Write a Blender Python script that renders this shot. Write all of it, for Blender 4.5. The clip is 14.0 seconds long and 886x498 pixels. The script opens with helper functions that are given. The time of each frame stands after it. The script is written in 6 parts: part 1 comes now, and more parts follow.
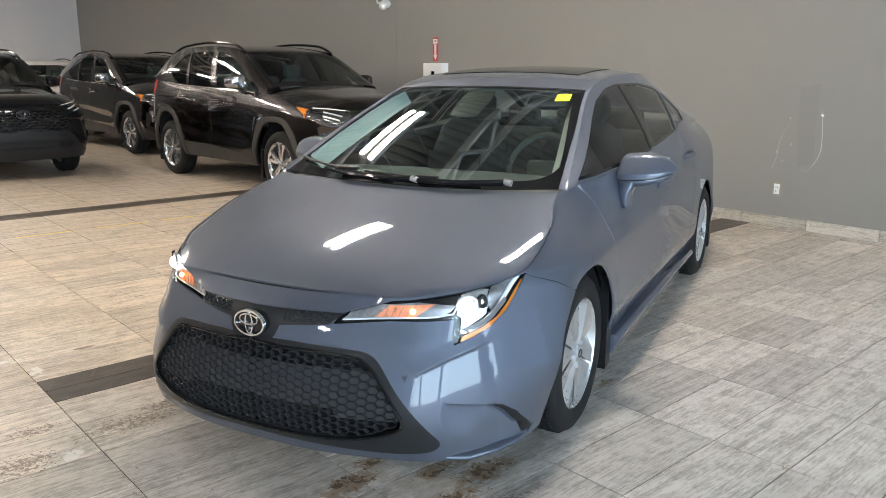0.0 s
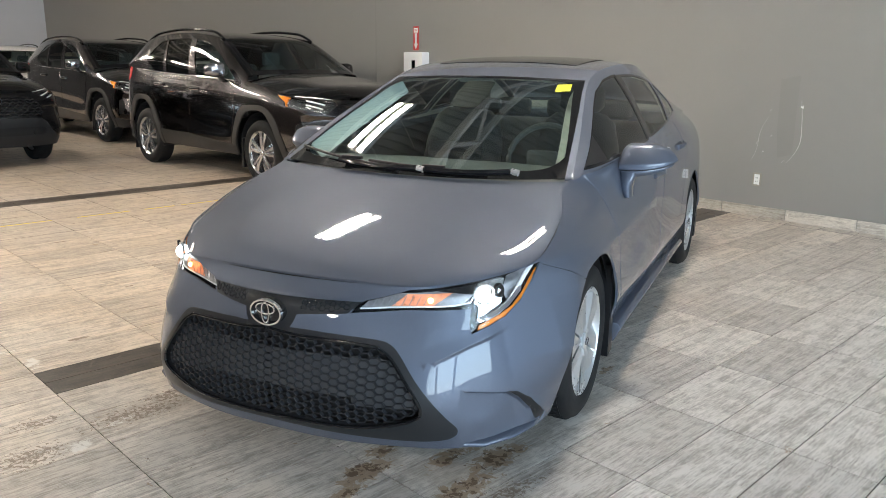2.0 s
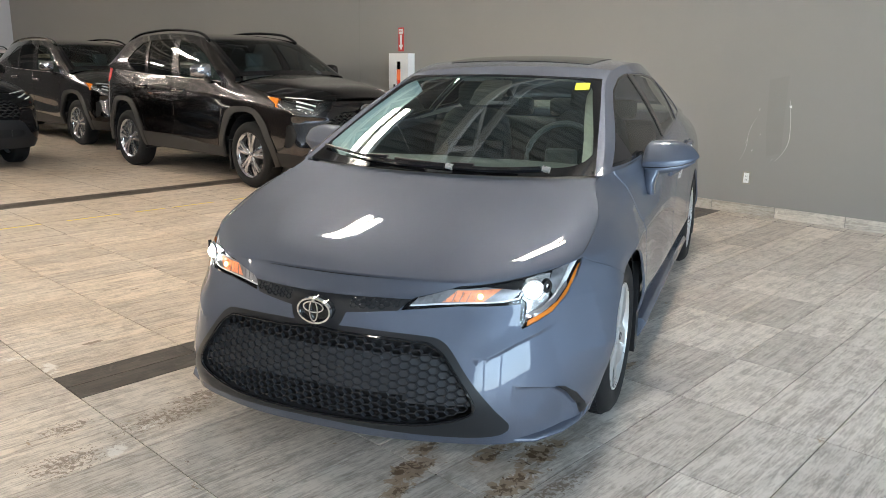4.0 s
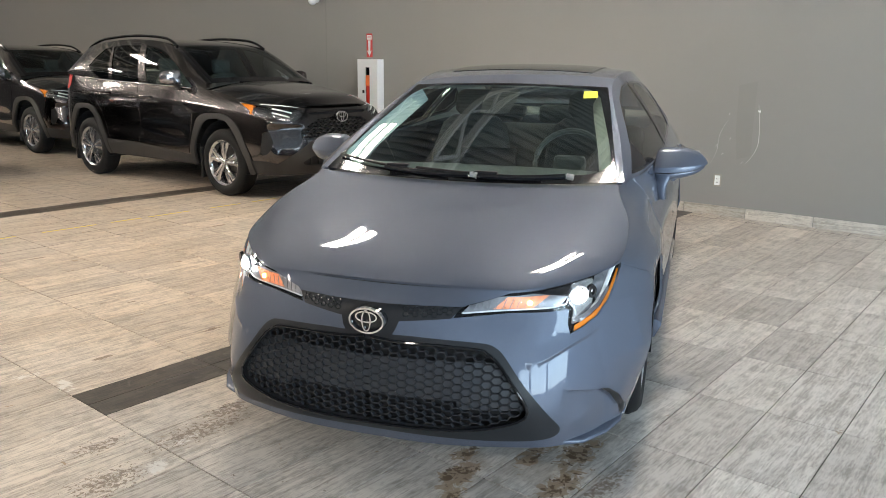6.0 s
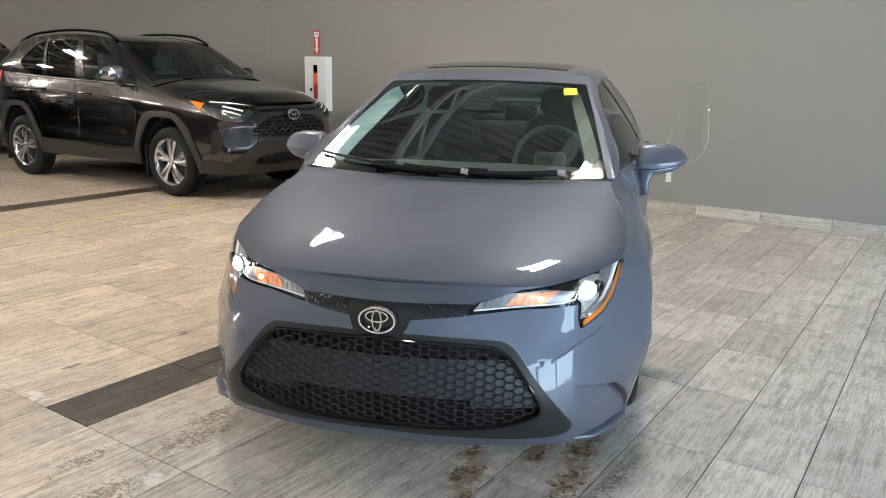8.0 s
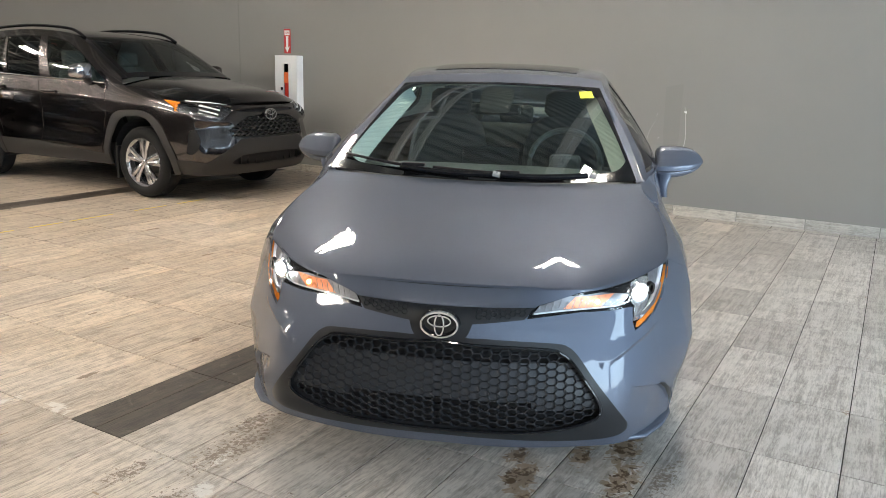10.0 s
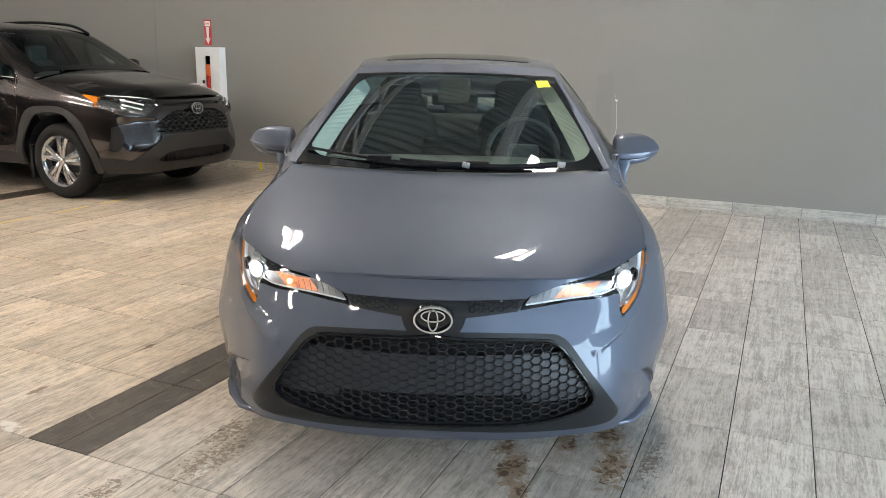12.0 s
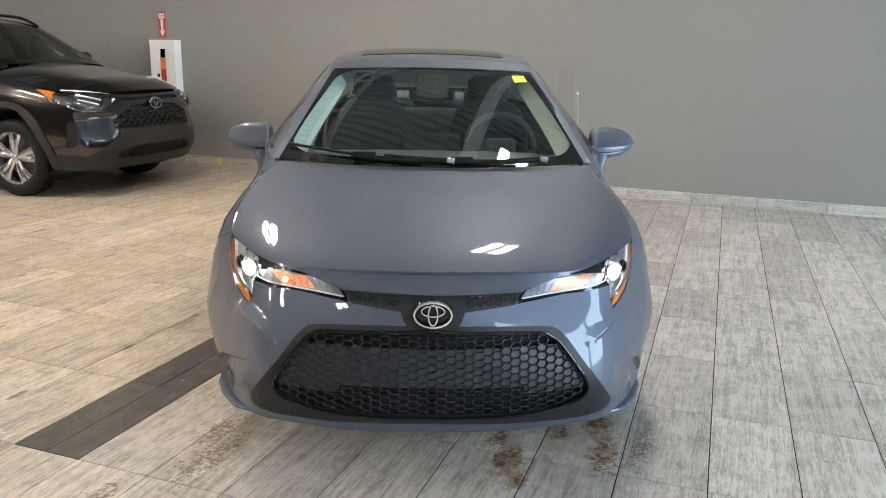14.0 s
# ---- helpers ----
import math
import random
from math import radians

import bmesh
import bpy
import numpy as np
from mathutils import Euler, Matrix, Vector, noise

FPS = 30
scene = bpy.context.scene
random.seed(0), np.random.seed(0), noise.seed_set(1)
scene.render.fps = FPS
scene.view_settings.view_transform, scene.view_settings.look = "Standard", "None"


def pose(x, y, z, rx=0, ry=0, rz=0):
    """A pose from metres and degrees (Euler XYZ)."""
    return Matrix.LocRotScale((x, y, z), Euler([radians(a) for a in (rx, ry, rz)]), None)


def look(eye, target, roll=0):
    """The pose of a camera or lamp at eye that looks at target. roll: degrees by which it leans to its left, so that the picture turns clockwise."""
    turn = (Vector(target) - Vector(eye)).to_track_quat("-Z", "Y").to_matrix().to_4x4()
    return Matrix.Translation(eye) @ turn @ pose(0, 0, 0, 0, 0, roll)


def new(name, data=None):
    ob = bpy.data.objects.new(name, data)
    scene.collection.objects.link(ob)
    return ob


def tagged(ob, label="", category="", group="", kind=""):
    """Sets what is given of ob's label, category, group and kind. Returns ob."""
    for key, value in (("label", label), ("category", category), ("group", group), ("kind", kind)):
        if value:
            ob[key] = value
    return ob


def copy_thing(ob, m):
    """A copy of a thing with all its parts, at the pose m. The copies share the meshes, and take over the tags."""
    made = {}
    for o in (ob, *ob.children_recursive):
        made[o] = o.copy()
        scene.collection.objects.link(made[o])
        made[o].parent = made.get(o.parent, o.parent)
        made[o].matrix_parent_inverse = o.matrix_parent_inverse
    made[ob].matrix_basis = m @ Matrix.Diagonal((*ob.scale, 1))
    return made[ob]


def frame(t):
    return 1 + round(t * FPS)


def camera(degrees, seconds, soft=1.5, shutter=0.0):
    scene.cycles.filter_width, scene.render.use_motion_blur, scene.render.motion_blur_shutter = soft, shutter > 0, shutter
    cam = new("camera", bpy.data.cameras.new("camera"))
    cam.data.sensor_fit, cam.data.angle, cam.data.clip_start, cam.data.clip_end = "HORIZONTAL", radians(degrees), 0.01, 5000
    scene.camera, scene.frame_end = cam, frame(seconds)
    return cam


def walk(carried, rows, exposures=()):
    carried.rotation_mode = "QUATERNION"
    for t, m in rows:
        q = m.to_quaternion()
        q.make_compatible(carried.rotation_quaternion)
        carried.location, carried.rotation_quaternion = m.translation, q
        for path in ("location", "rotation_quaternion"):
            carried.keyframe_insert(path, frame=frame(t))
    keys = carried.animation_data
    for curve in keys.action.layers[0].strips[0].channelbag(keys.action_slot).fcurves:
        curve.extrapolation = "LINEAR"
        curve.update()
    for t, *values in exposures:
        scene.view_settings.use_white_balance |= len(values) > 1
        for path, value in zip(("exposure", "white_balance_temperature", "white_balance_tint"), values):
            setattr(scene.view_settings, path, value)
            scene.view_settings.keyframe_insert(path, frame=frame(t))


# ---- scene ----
cam = camera(59.9, 14.0, 0.85)
PATH = [
    (0, (-0.006, 0.119, 1.371), (1.272, 1.591, 0.922), 0.2),
    (0.5, (-0.008, 0.124, 1.377), (1.275, 1.59, 0.923), 0.3),
    (1, (-0.005, 0.129, 1.373), (1.29, 1.582, 0.911), 0.5),
    (1.5, (-0.031, 0.145, 1.371), (1.281, 1.579, 0.902), 0.7),
    (2, (-0.13, 0.211, 1.371), (1.203, 1.624, 0.897), 0.7),
    (2.5, (-0.224, 0.254, 1.358), (1.132, 1.646, 0.883), 0.9),
    (3, (-0.248, 0.277, 1.356), (1.124, 1.653, 0.882), 0.9),
    (3.5, (-0.262, 0.31, 1.351), (1.122, 1.675, 0.88), 0.8),
    (4, (-0.32, 0.389, 1.349), (1.075, 1.745, 0.882), 0.7),
    (4.2, (-0.342, 0.426, 1.349), (1.057, 1.778, 0.885), 0.7),
    (6.3, (-0.605, 0.633, 1.373), (0.904, 1.865, 0.919), 0.6),
    (6.5, (-0.623, 0.651, 1.364), (0.899, 1.867, 0.912), 0.6),
    (7, (-0.654, 0.682, 1.363), (0.897, 1.861, 0.91), 0.7),
    (7.5, (-0.666, 0.731, 1.355), (0.91, 1.876, 0.9), 0.8),
    (8, (-0.698, 0.827, 1.352), (0.897, 1.943, 0.897), 1.0),
    (8.5, (-0.725, 0.927, 1.357), (0.887, 2.02, 0.904), 1.2),
    (8.7, (-0.738, 0.952, 1.366), (0.881, 2.034, 0.909), 1.3),
    (10.8, (-0.954, 1.218, 1.355), (0.76, 2.142, 0.901), 1.3),
    (11, (-0.955, 1.23, 1.356), (0.771, 2.132, 0.898), 1.2),
    (11.5, (-0.955, 1.293, 1.349), (0.795, 2.141, 0.884), 1.1),
    (12, (-0.961, 1.364, 1.348), (0.809, 2.167, 0.878), 1.1),
    (12.5, (-0.977, 1.392, 1.354), (0.809, 2.155, 0.877), 1.1),
    (13, (-0.998, 1.412, 1.359), (0.8, 2.142, 0.877), 1.1),
    (13.5, (-1.024, 1.458, 1.365), (0.784, 2.161, 0.88), 1.1),
    (14, (-1.042, 1.49, 1.364), (0.773, 2.174, 0.876), 1.1),
]
walk(cam, [(t, look(eye, target, roll)) for t, eye, target, roll in PATH])

# ---- world, daylight and lamps ----
scene.view_settings.exposure = 0.30
world = bpy.data.worlds.new("world")
scene.world = world
world.use_nodes = True
sky = world.node_tree.nodes.new("ShaderNodeTexSky")
sky.sky_type, sky.sun_disc = "NISHITA", False
sky.sun_elevation, sky.sun_rotation = radians(35), radians(200)
world.node_tree.links.new(sky.outputs[0], world.node_tree.nodes["Background"].inputs[0])
world.node_tree.nodes["Background"].inputs[1].default_value = 0.12

DAY = 520.0
# first two placed by their reflections; the other rows are unseen, added as fill
LIGHTS = [(3.79, 2.56, 90), (3.38, 5.95, 82)] + [(x, y, 90) for x in (-0.4, -4.6) for y in (7.9, 11.5, 15.0, 18.6)] + [(1.7, y, 90) for y in (14.2, 19.4)] + [(-5.6, y, 90) for y in (-0.6, 2.6, 5.8)]
X_WALL, Y_LEFT, Y_RIGHT, X_BEHIND, Z_CEIL = 6.845, 23.4, -9.0, -8.5, 4.9


def lamp(name, place, target, w, h, power, colour):
    data = bpy.data.lights.new(name, "AREA")
    data.shape, data.size, data.size_y, data.energy, data.color = "RECTANGLE", w, h, power, colour
    ob = new(name, data)
    ob.matrix_world = look(place, target)
    return ob


# ---- materials ----
def nodes_of(name):
    m = bpy.data.materials.new(name)
    m.use_nodes = True
    t = m.node_tree
    return m, t, t.nodes["Principled BSDF"], (lambda kind, **k: make_node(t, kind, k)), (lambda a, b: t.links.new(a, b))


def make_node(tree, kind, settings):
    n = tree.nodes.new("ShaderNode" + kind)
    for key, value in settings.items():
        if key == "op":
            n.operation = value
        elif key == "blend":
            n.data_type, n.blend_type = "RGBA", value
        else:
            n.inputs[key].default_value = value
    return n


def ramp(node, link, source, stops):
    r = node("ValToRGB")
    while len(r.color_ramp.elements) < len(stops):
        r.color_ramp.elements.new(0.5)
    for e, (pos, col) in zip(r.color_ramp.elements, stops):
        e.position, e.color = pos, (*col, 1)
    link(source, r.inputs[0])
    return r.outputs[0]


def surface(name, base, rough=0.5, metal=0.0, vary=0.12, grain=40.0, broad=3.0, bump=0.1, coat=0.0, spec=0.5, emit=None):
    """A plain surface with broad and fine variation of tone and gloss, and a fine relief."""
    m, t, p, node, link = nodes_of(name)
    co = node("TexCoord")
    a, b = node("TexNoise", Scale=broad, Detail=4.0), node("TexNoise", Scale=grain, Detail=3.0)
    link(co.outputs["Object"], a.inputs["Vector"])
    link(co.outputs["Object"], b.inputs["Vector"])
    add = node("Math", op="ADD")
    link(a.outputs["Fac"], add.inputs[0])
    link(b.outputs["Fac"], add.inputs[1])
    half = node("Math", op="MULTIPLY")
    half.inputs[1].default_value = 0.5
    link(add.outputs[0], half.inputs[0])
    lo, hi = [c * (1 - vary) for c in base], [min(1.0, c * (1 + vary)) for c in base]
    link(ramp(node, link, half.outputs[0], [(0.3, lo), (0.7, hi)]), p.inputs["Base Color"])
    rr = node("MapRange")
    for i, v in ((1, 0.3), (2, 0.7), (3, max(0.0, rough - 0.06)), (4, min(1.0, rough + 0.06))):
        rr.inputs[i].default_value = v
    link(half.outputs[0], rr.inputs[0])
    link(rr.outputs[0], p.inputs["Roughness"])
    p.inputs["Metallic"].default_value, p.inputs["Coat Weight"].default_value = metal, coat
    p.inputs["Coat Roughness"].default_value, p.inputs["Specular IOR Level"].default_value = 0.03, spec
    if bump:
        bn = node("Bump", Strength=bump, Distance=0.002)
        link(b.outputs["Fac"], bn.inputs["Height"])
        link(bn.outputs[0], p.inputs["Normal"])
    if emit:
        p.inputs["Emission Color"].default_value, p.inputs["Emission Strength"].default_value = (*emit[0], 1), emit[1]
    return m


def tile_surface(name, light, dark, warm, upright=False):
    """Porcelain with a streaky travertine print that runs along x (along y on an upright tile), worn and soiled in places."""
    m, t, p, node, link = nodes_of(name)
    geo, info = node("NewGeometry"), node("ObjectInfo")
    shift = node("Math", op="MULTIPLY")
    shift.inputs[1].default_value = 37.0
    link(info.outputs["Random"], shift.inputs[0])
    comb = node("CombineXYZ")
    link(shift.outputs[0], comb.inputs[2])
    link(shift.outputs[0], comb.inputs[1])
    off = node("VectorMath", op="ADD")
    link(geo.outputs["Position"], off.inputs[0])
    link(comb.outputs[0], off.inputs[1])
    st = node("Mapping")
    st.inputs["Scale"].default_value = (1.0, 2.2, 34.0) if upright else (2.2, 34.0, 1.0)
    link(off.outputs[0], st.inputs["Vector"])
    broad = node("TexNoise", Scale=1.2, Detail=8.0, Roughness=0.72, Distortion=0.8)
    link(st.outputs[0], broad.inputs["Vector"])
    # short pores across the streaks
    pt = node("Mapping")
    pt.inputs["Scale"].default_value = (1.0, 26.0, 150.0) if upright else (26.0, 150.0, 1.0)
    link(off.outputs[0], pt.inputs["Vector"])
    pore = node("TexNoise", Scale=1.0, Detail=4.0, Roughness=0.65)
    link(pt.outputs[0], pore.inputs["Vector"])
    streak = node("Mix", Factor=0.40)
    link(broad.outputs["Fac"], streak.inputs[2])
    link(pore.outputs["Fac"], streak.inputs[3])
    cloud = node("TexNoise", Scale=9.0, Detail=9.0, Roughness=0.72)
    link(off.outputs[0], cloud.inputs["Vector"])
    mixf = node("Mix", Factor=0.30)
    link(streak.outputs[0], mixf.inputs[2])
    link(cloud.outputs["Fac"], mixf.inputs[3])
    mid = [(a + b) / 2 for a, b in zip(light, dark)]
    col = ramp(node, link, mixf.outputs[0], [(0.425, dark), (0.485, mid), (0.55, light)])
    tone = node("HueSaturation")
    val = node("MapRange")
    for i, v in ((1, 0.0), (2, 1.0), (3, 0.83), (4, 1.13)):
        val.inputs[i].default_value = v
    link(info.outputs["Random"], val.inputs[0])
    link(val.outputs[0], tone.inputs["Value"])
    link(col, tone.inputs["Color"])

    def patches(spots):
        reach = None
        for cx, cy, rx, ry in spots:
            sub = node("VectorMath", op="SUBTRACT")
            sub.inputs[1].default_value = (cx, cy, 0)
            link(geo.outputs["Position"], sub.inputs[0])
            mul = node("VectorMath", op="MULTIPLY")
            mul.inputs[1].default_value = (1 / rx, 1 / ry, 0)
            link(sub.outputs[0], mul.inputs[0])
            ln = node("VectorMath", op="LENGTH")
            link(mul.outputs[0], ln.inputs[0])
            inv = node("MapRange")
            for i, v in ((1, 1.0), (2, 0.25), (3, 0.0), (4, 1.0)):
                inv.inputs[i].default_value = v
            link(ln.outputs["Value"], inv.inputs[0])
            if reach is None:
                reach = inv.outputs[0]
            else:
                mx = node("Math", op="MAXIMUM")
                link(reach, mx.inputs[0])
                link(inv.outputs[0], mx.inputs[1])
                reach = mx.outputs[0]
        return reach

    def stain(under, spots, scale, reach, edges, colour, detail=6.0, warp=0.6, strength=0.85):
        """A broken blotch of one colour where the spots lie, its edge torn by noise."""
        torn = node("TexNoise", Scale=scale, Detail=detail, Roughness=0.66, Distortion=warp)
        link(geo.outputs["Position"], torn.inputs["Vector"])
        both = node("Math", op="MULTIPLY_ADD")
        both.inputs[1].default_value = reach
        link(patches(spots), both.inputs[0])
        link(torn.outputs["Fac"], both.inputs[2])
        mx = node("Mix", blend="MIX")
        link(ramp(node, link, both.outputs[0], [(edges[0], (0, 0, 0)), (edges[1], (strength,) * 3)]), mx.inputs[0])
        link(under, mx.inputs[6])
        mx.inputs[7].default_value = (*colour, 1)
        return mx.outputs[2]

    col = stain(tone.outputs[0], DAMP, 9.0, 0.30, (0.58, 0.80), (0.30, 0.27, 0.23), strength=0.5)
    col = stain(col, BROWN, 15.0, 0.30, (0.66, 0.71), (0.29, 0.20, 0.115), warp=1.2, strength=0.75)
    col = stain(col, BROWN, 34.0, 0.22, (0.71, 0.75), (0.11, 0.065, 0.035), detail=4.0, strength=0.9)
    col = stain(col, TREAD, 55.0, 0.22, (0.69, 0.73), (0.17, 0.12, 0.08), detail=5.0, strength=0.75)
    col = stain(col, STROKE, 26.0, 0.42, (0.74, 0.80), (0.17, 0.115, 0.07), strength=0.75)
    # loose specks of grit all over
    grit = node("TexNoise", Scale=42.0, Detail=2.0, Roughness=0.5)
    link(geo.outputs["Position"], grit.inputs["Vector"])
    m2 = node("Mix", blend="MIX")
    link(ramp(node, link, grit.outputs["Fac"], [(0.755, (0, 0, 0)), (0.775, (0.6, 0.6, 0.6))]), m2.inputs[0])
    link(col, m2.inputs[6])
    m2.inputs[7].default_value = (0.12, 0.085, 0.055, 1)
    salt = patches(SALT)
    # a warm brownish tint towards the parked cars, painted in for the warm lamps
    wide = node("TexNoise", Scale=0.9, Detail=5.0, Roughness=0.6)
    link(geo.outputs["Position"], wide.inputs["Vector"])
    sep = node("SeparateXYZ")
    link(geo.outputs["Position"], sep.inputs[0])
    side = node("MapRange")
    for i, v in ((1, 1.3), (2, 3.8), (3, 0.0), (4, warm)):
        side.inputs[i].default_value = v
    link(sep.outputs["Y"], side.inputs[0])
    lamp_tint = node("Math", op="MULTIPLY")
    link(side.outputs[0], lamp_tint.inputs[0])
    link(ramp(node, link, wide.outputs["Fac"], [(0.3, (0.55, 0.55, 0.55)), (0.7, (1, 1, 1))]), lamp_tint.inputs[1])
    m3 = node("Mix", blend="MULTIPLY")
    link(lamp_tint.outputs[0], m3.inputs[0])
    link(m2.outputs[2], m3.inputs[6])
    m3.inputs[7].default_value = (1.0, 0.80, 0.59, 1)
    # chalky residue of dried melt water
    dry = node("TexNoise", Scale=14.0, Detail=8.0, Roughness=0.7, Distortion=0.8)
    link(geo.outputs["Position"], dry.inputs["Vector"])
    chalk = node("Math", op="MULTIPLY_ADD")
    chalk.inputs[1].default_value = 0.24
    link(salt, chalk.inputs[0])
    link(dry.outputs["Fac"], chalk.inputs[2])
    m4 = node("Mix", blend="MIX")
    link(ramp(node, link, chalk.outputs[0], [(0.66, (0, 0, 0)), (0.74, (0.75, 0.75, 0.75))]), m4.inputs[0])
    link(m3.outputs[2], m4.inputs[6])
    m4.inputs[7].default_value = (0.80, 0.77, 0.72, 1)
    link(m4.outputs[2], p.inputs["Base Color"])
    rr = node("MapRange")
    for i, v in ((1, 0.3), (2, 0.7), (3, 0.36), (4, 0.56)):
        rr.inputs[i].default_value = v
    link(mixf.outputs[0], rr.inputs[0])
    link(rr.outputs[0], p.inputs["Roughness"])
    bn = node("Bump", Strength=0.12, Distance=0.002)
    link(streak.outputs[0], bn.inputs["Height"])
    link(bn.outputs[0], p.inputs["Normal"])
    return m


def glass(name, tint, rough=0.0, ior=1.65):
    """A thin tinted pane: it lets light straight through and mirrors by the angle."""
    m, t, p, node, link = nodes_of(name)
    tr, gl, mx, fr = node("BsdfTransparent", Color=(*tint, 1)), node("BsdfGlossy", Roughness=rough), node("MixShader"), node("Fresnel", IOR=ior)
    link(fr.outputs[0], mx.inputs[0])
    link(tr.outputs[0], mx.inputs[1])
    link(gl.outputs[0], mx.inputs[2])
    link(mx.outputs[0], t.nodes["Material Output"].inputs["Surface"])
    return m


def car_paint(name, base, flake=0.55, rough=0.32):
    """Metallic lacquer: fine flakes in the base, a smooth clear coat over it."""
    m, t, p, node, link = nodes_of(name)
    co = node("TexCoord")
    v = node("TexVoronoi", Scale=1800.0)
    n = node("TexNoise", Scale=1.5, Detail=3.0)
    link(co.outputs["Object"], v.inputs["Vector"])
    link(co.outputs["Object"], n.inputs["Vector"])
    col = ramp(node, link, v.outputs["Distance"], [(0.0, [min(1, c * 1.25) for c in base]), (0.8, [c * 0.8 for c in base])])
    link(col, p.inputs["Base Color"])
    rr = node("MapRange")
    for i, x in ((1, 0.3), (2, 0.7), (3, rough - 0.04), (4, rough + 0.05)):
        rr.inputs[i].default_value = x
    link(n.outputs["Fac"], rr.inputs[0])
    link(rr.outputs[0], p.inputs["Roughness"])
    p.inputs["Metallic"].default_value, p.inputs["Specular IOR Level"].default_value = flake, 0.12
    p.inputs["Coat Weight"].default_value, p.inputs["Coat Roughness"].default_value, p.inputs["Coat IOR"].default_value = 1.0, 0.03, 1.5
    return m


# dirt on the tiles: centre x, centre y, reach along x, reach along y
TREAD = [(0.92, 3.08, 0.36, 0.13), (1.10, 3.16, 0.22, 0.10), (0.50, 2.98, 0.24, 0.16), (1.58, 1.70, 0.30, 0.07), (0.60, 3.25, 0.2, 0.08)]
BROWN = [(1.72, 1.88, 0.21, 0.085), (1.48, 1.81, 0.23, 0.09), (1.33, 2.13, 0.17, 0.09), (1.60, 2.0, 0.18, 0.06), (1.20, 2.05, 0.11, 0.05), (1.46, 2.20, 0.12, 0.06), (2.69, 2.10, 0.10, 0.035)]
DAMP = [(1.93, 1.88, 0.26, 0.13), (1.55, 1.95, 0.45, 0.28), (2.35, 1.93, 0.35, 0.09), (0.95, 3.10, 0.40, 0.16)]
STROKE = [(1.66, 6.355, 0.15, 0.022), (1.54, 7.37, 0.24, 0.022), (3.24, 6.43, 0.15, 0.03), (2.30, 5.52, 0.05, 0.03), (1.05, 4.10, 0.13, 0.025), (1.19, 6.18, 0.14, 0.014), (2.9, 5.40, 0.10, 0.025),
          (1.62, 4.07, 0.08, 0.03), (2.12, 4.08, 0.05, 0.03), (1.59, 4.85, 0.05, 0.02)]
SALT = [(0.66, 2.955, 0.13, 0.07), (0.77, 3.92, 0.08, 0.12), (0.71, 4.13, 0.12, 0.06), (0.84, 3.06, 0.10, 0.05)]
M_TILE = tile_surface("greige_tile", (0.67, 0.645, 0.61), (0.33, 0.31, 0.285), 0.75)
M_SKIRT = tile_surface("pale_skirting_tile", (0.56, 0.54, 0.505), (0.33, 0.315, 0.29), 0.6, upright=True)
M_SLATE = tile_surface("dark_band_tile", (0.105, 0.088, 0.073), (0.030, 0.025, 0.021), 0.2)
M_GROUT = surface("grout", (0.032, 0.029, 0.026), 0.9, grain=120, bump=0.3)
M_WALL = surface("grey_wall_paint", (0.248, 0.240, 0.224), 0.5, vary=0.05, grain=220, broad=0.8, bump=0.06)
# near-black for unseen walls, so that the car paint mirrors something dark
M_WALL_DARK = surface("charcoal_wall_paint", (0.045, 0.045, 0.047), 0.6, vary=0.06, grain=150, broad=0.8, bump=0.06)
# paler than the grey wall, standing in for stronger light on the end wall
M_WALL_FAR = surface("pale_wall_paint", (0.52, 0.52, 0.54), 0.6, vary=0.05, grain=150, broad=0.8, bump=0.06)
M_CEIL = surface("galvanised_steel_deck", (0.42, 0.455, 0.465), 0.5, vary=0.06, grain=20)
M_STEEL = surface("white_painted_steel", (0.84, 0.84, 0.82), 0.45, vary=0.06, grain=30)
M_WHITE = surface("white_enamel", (0.80, 0.80, 0.79), 0.35, vary=0.03)
M_BLACK = surface("black_plastic", (0.012, 0.012, 0.013), 0.42, spec=0.3, vary=0.2, grain=300, bump=0.06)
M_GLOSSBLACK = surface("gloss_black", (0.008, 0.008, 0.009), 0.08, vary=0.1, bump=0.0)
M_RUBBER = surface("tyre_rubber", (0.013, 0.013, 0.0135), 0.72, spec=0.25, vary=0.25, grain=90, bump=0.2)
M_ALLOY = surface("silver_alloy", (0.60, 0.61, 0.62), 0.30, 0.80, vary=0.05, grain=60, bump=0.0)
M_CHROME = surface("chrome", (0.86, 0.87, 0.88), 0.06, 1.0, vary=0.02, bump=0.0)
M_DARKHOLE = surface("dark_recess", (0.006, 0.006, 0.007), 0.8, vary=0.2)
M_TUBE = surface("led_tube", (0.9, 0.9, 0.9), 0.4, emit=((1.0, 0.895, 0.775), 136.0), bump=0.0)
M_RED = surface("red_print", (0.55, 0.03, 0.03), 0.4, vary=0.08)
M_YELLOW = surface("yellow_tape", (0.80, 0.62, 0.03), 0.5, vary=0.1)


# ---- mesh helpers ----
def finish(name, bm, material, parent=None, smooth=False):
    bmesh.ops.recalc_face_normals(bm, faces=bm.faces)
    me = bpy.data.meshes.new(name)
    bm.to_mesh(me)
    bm.free()
    for m in (material if isinstance(material, (list, tuple)) else [material]):
        me.materials.append(m)
    if smooth:
        me.polygons.foreach_set("use_smooth", [True] * len(me.polygons))
        me.set_sharp_from_angle(angle=radians(smooth if smooth is not True else 35))
    ob = new(name, me)
    if parent is not None:
        ob.parent = parent
    return ob


def part(name, bm, material, parent, label="", smooth=False):
    ob = finish(name, bm, material, parent, smooth)
    return tagged(ob, label) if label else ob


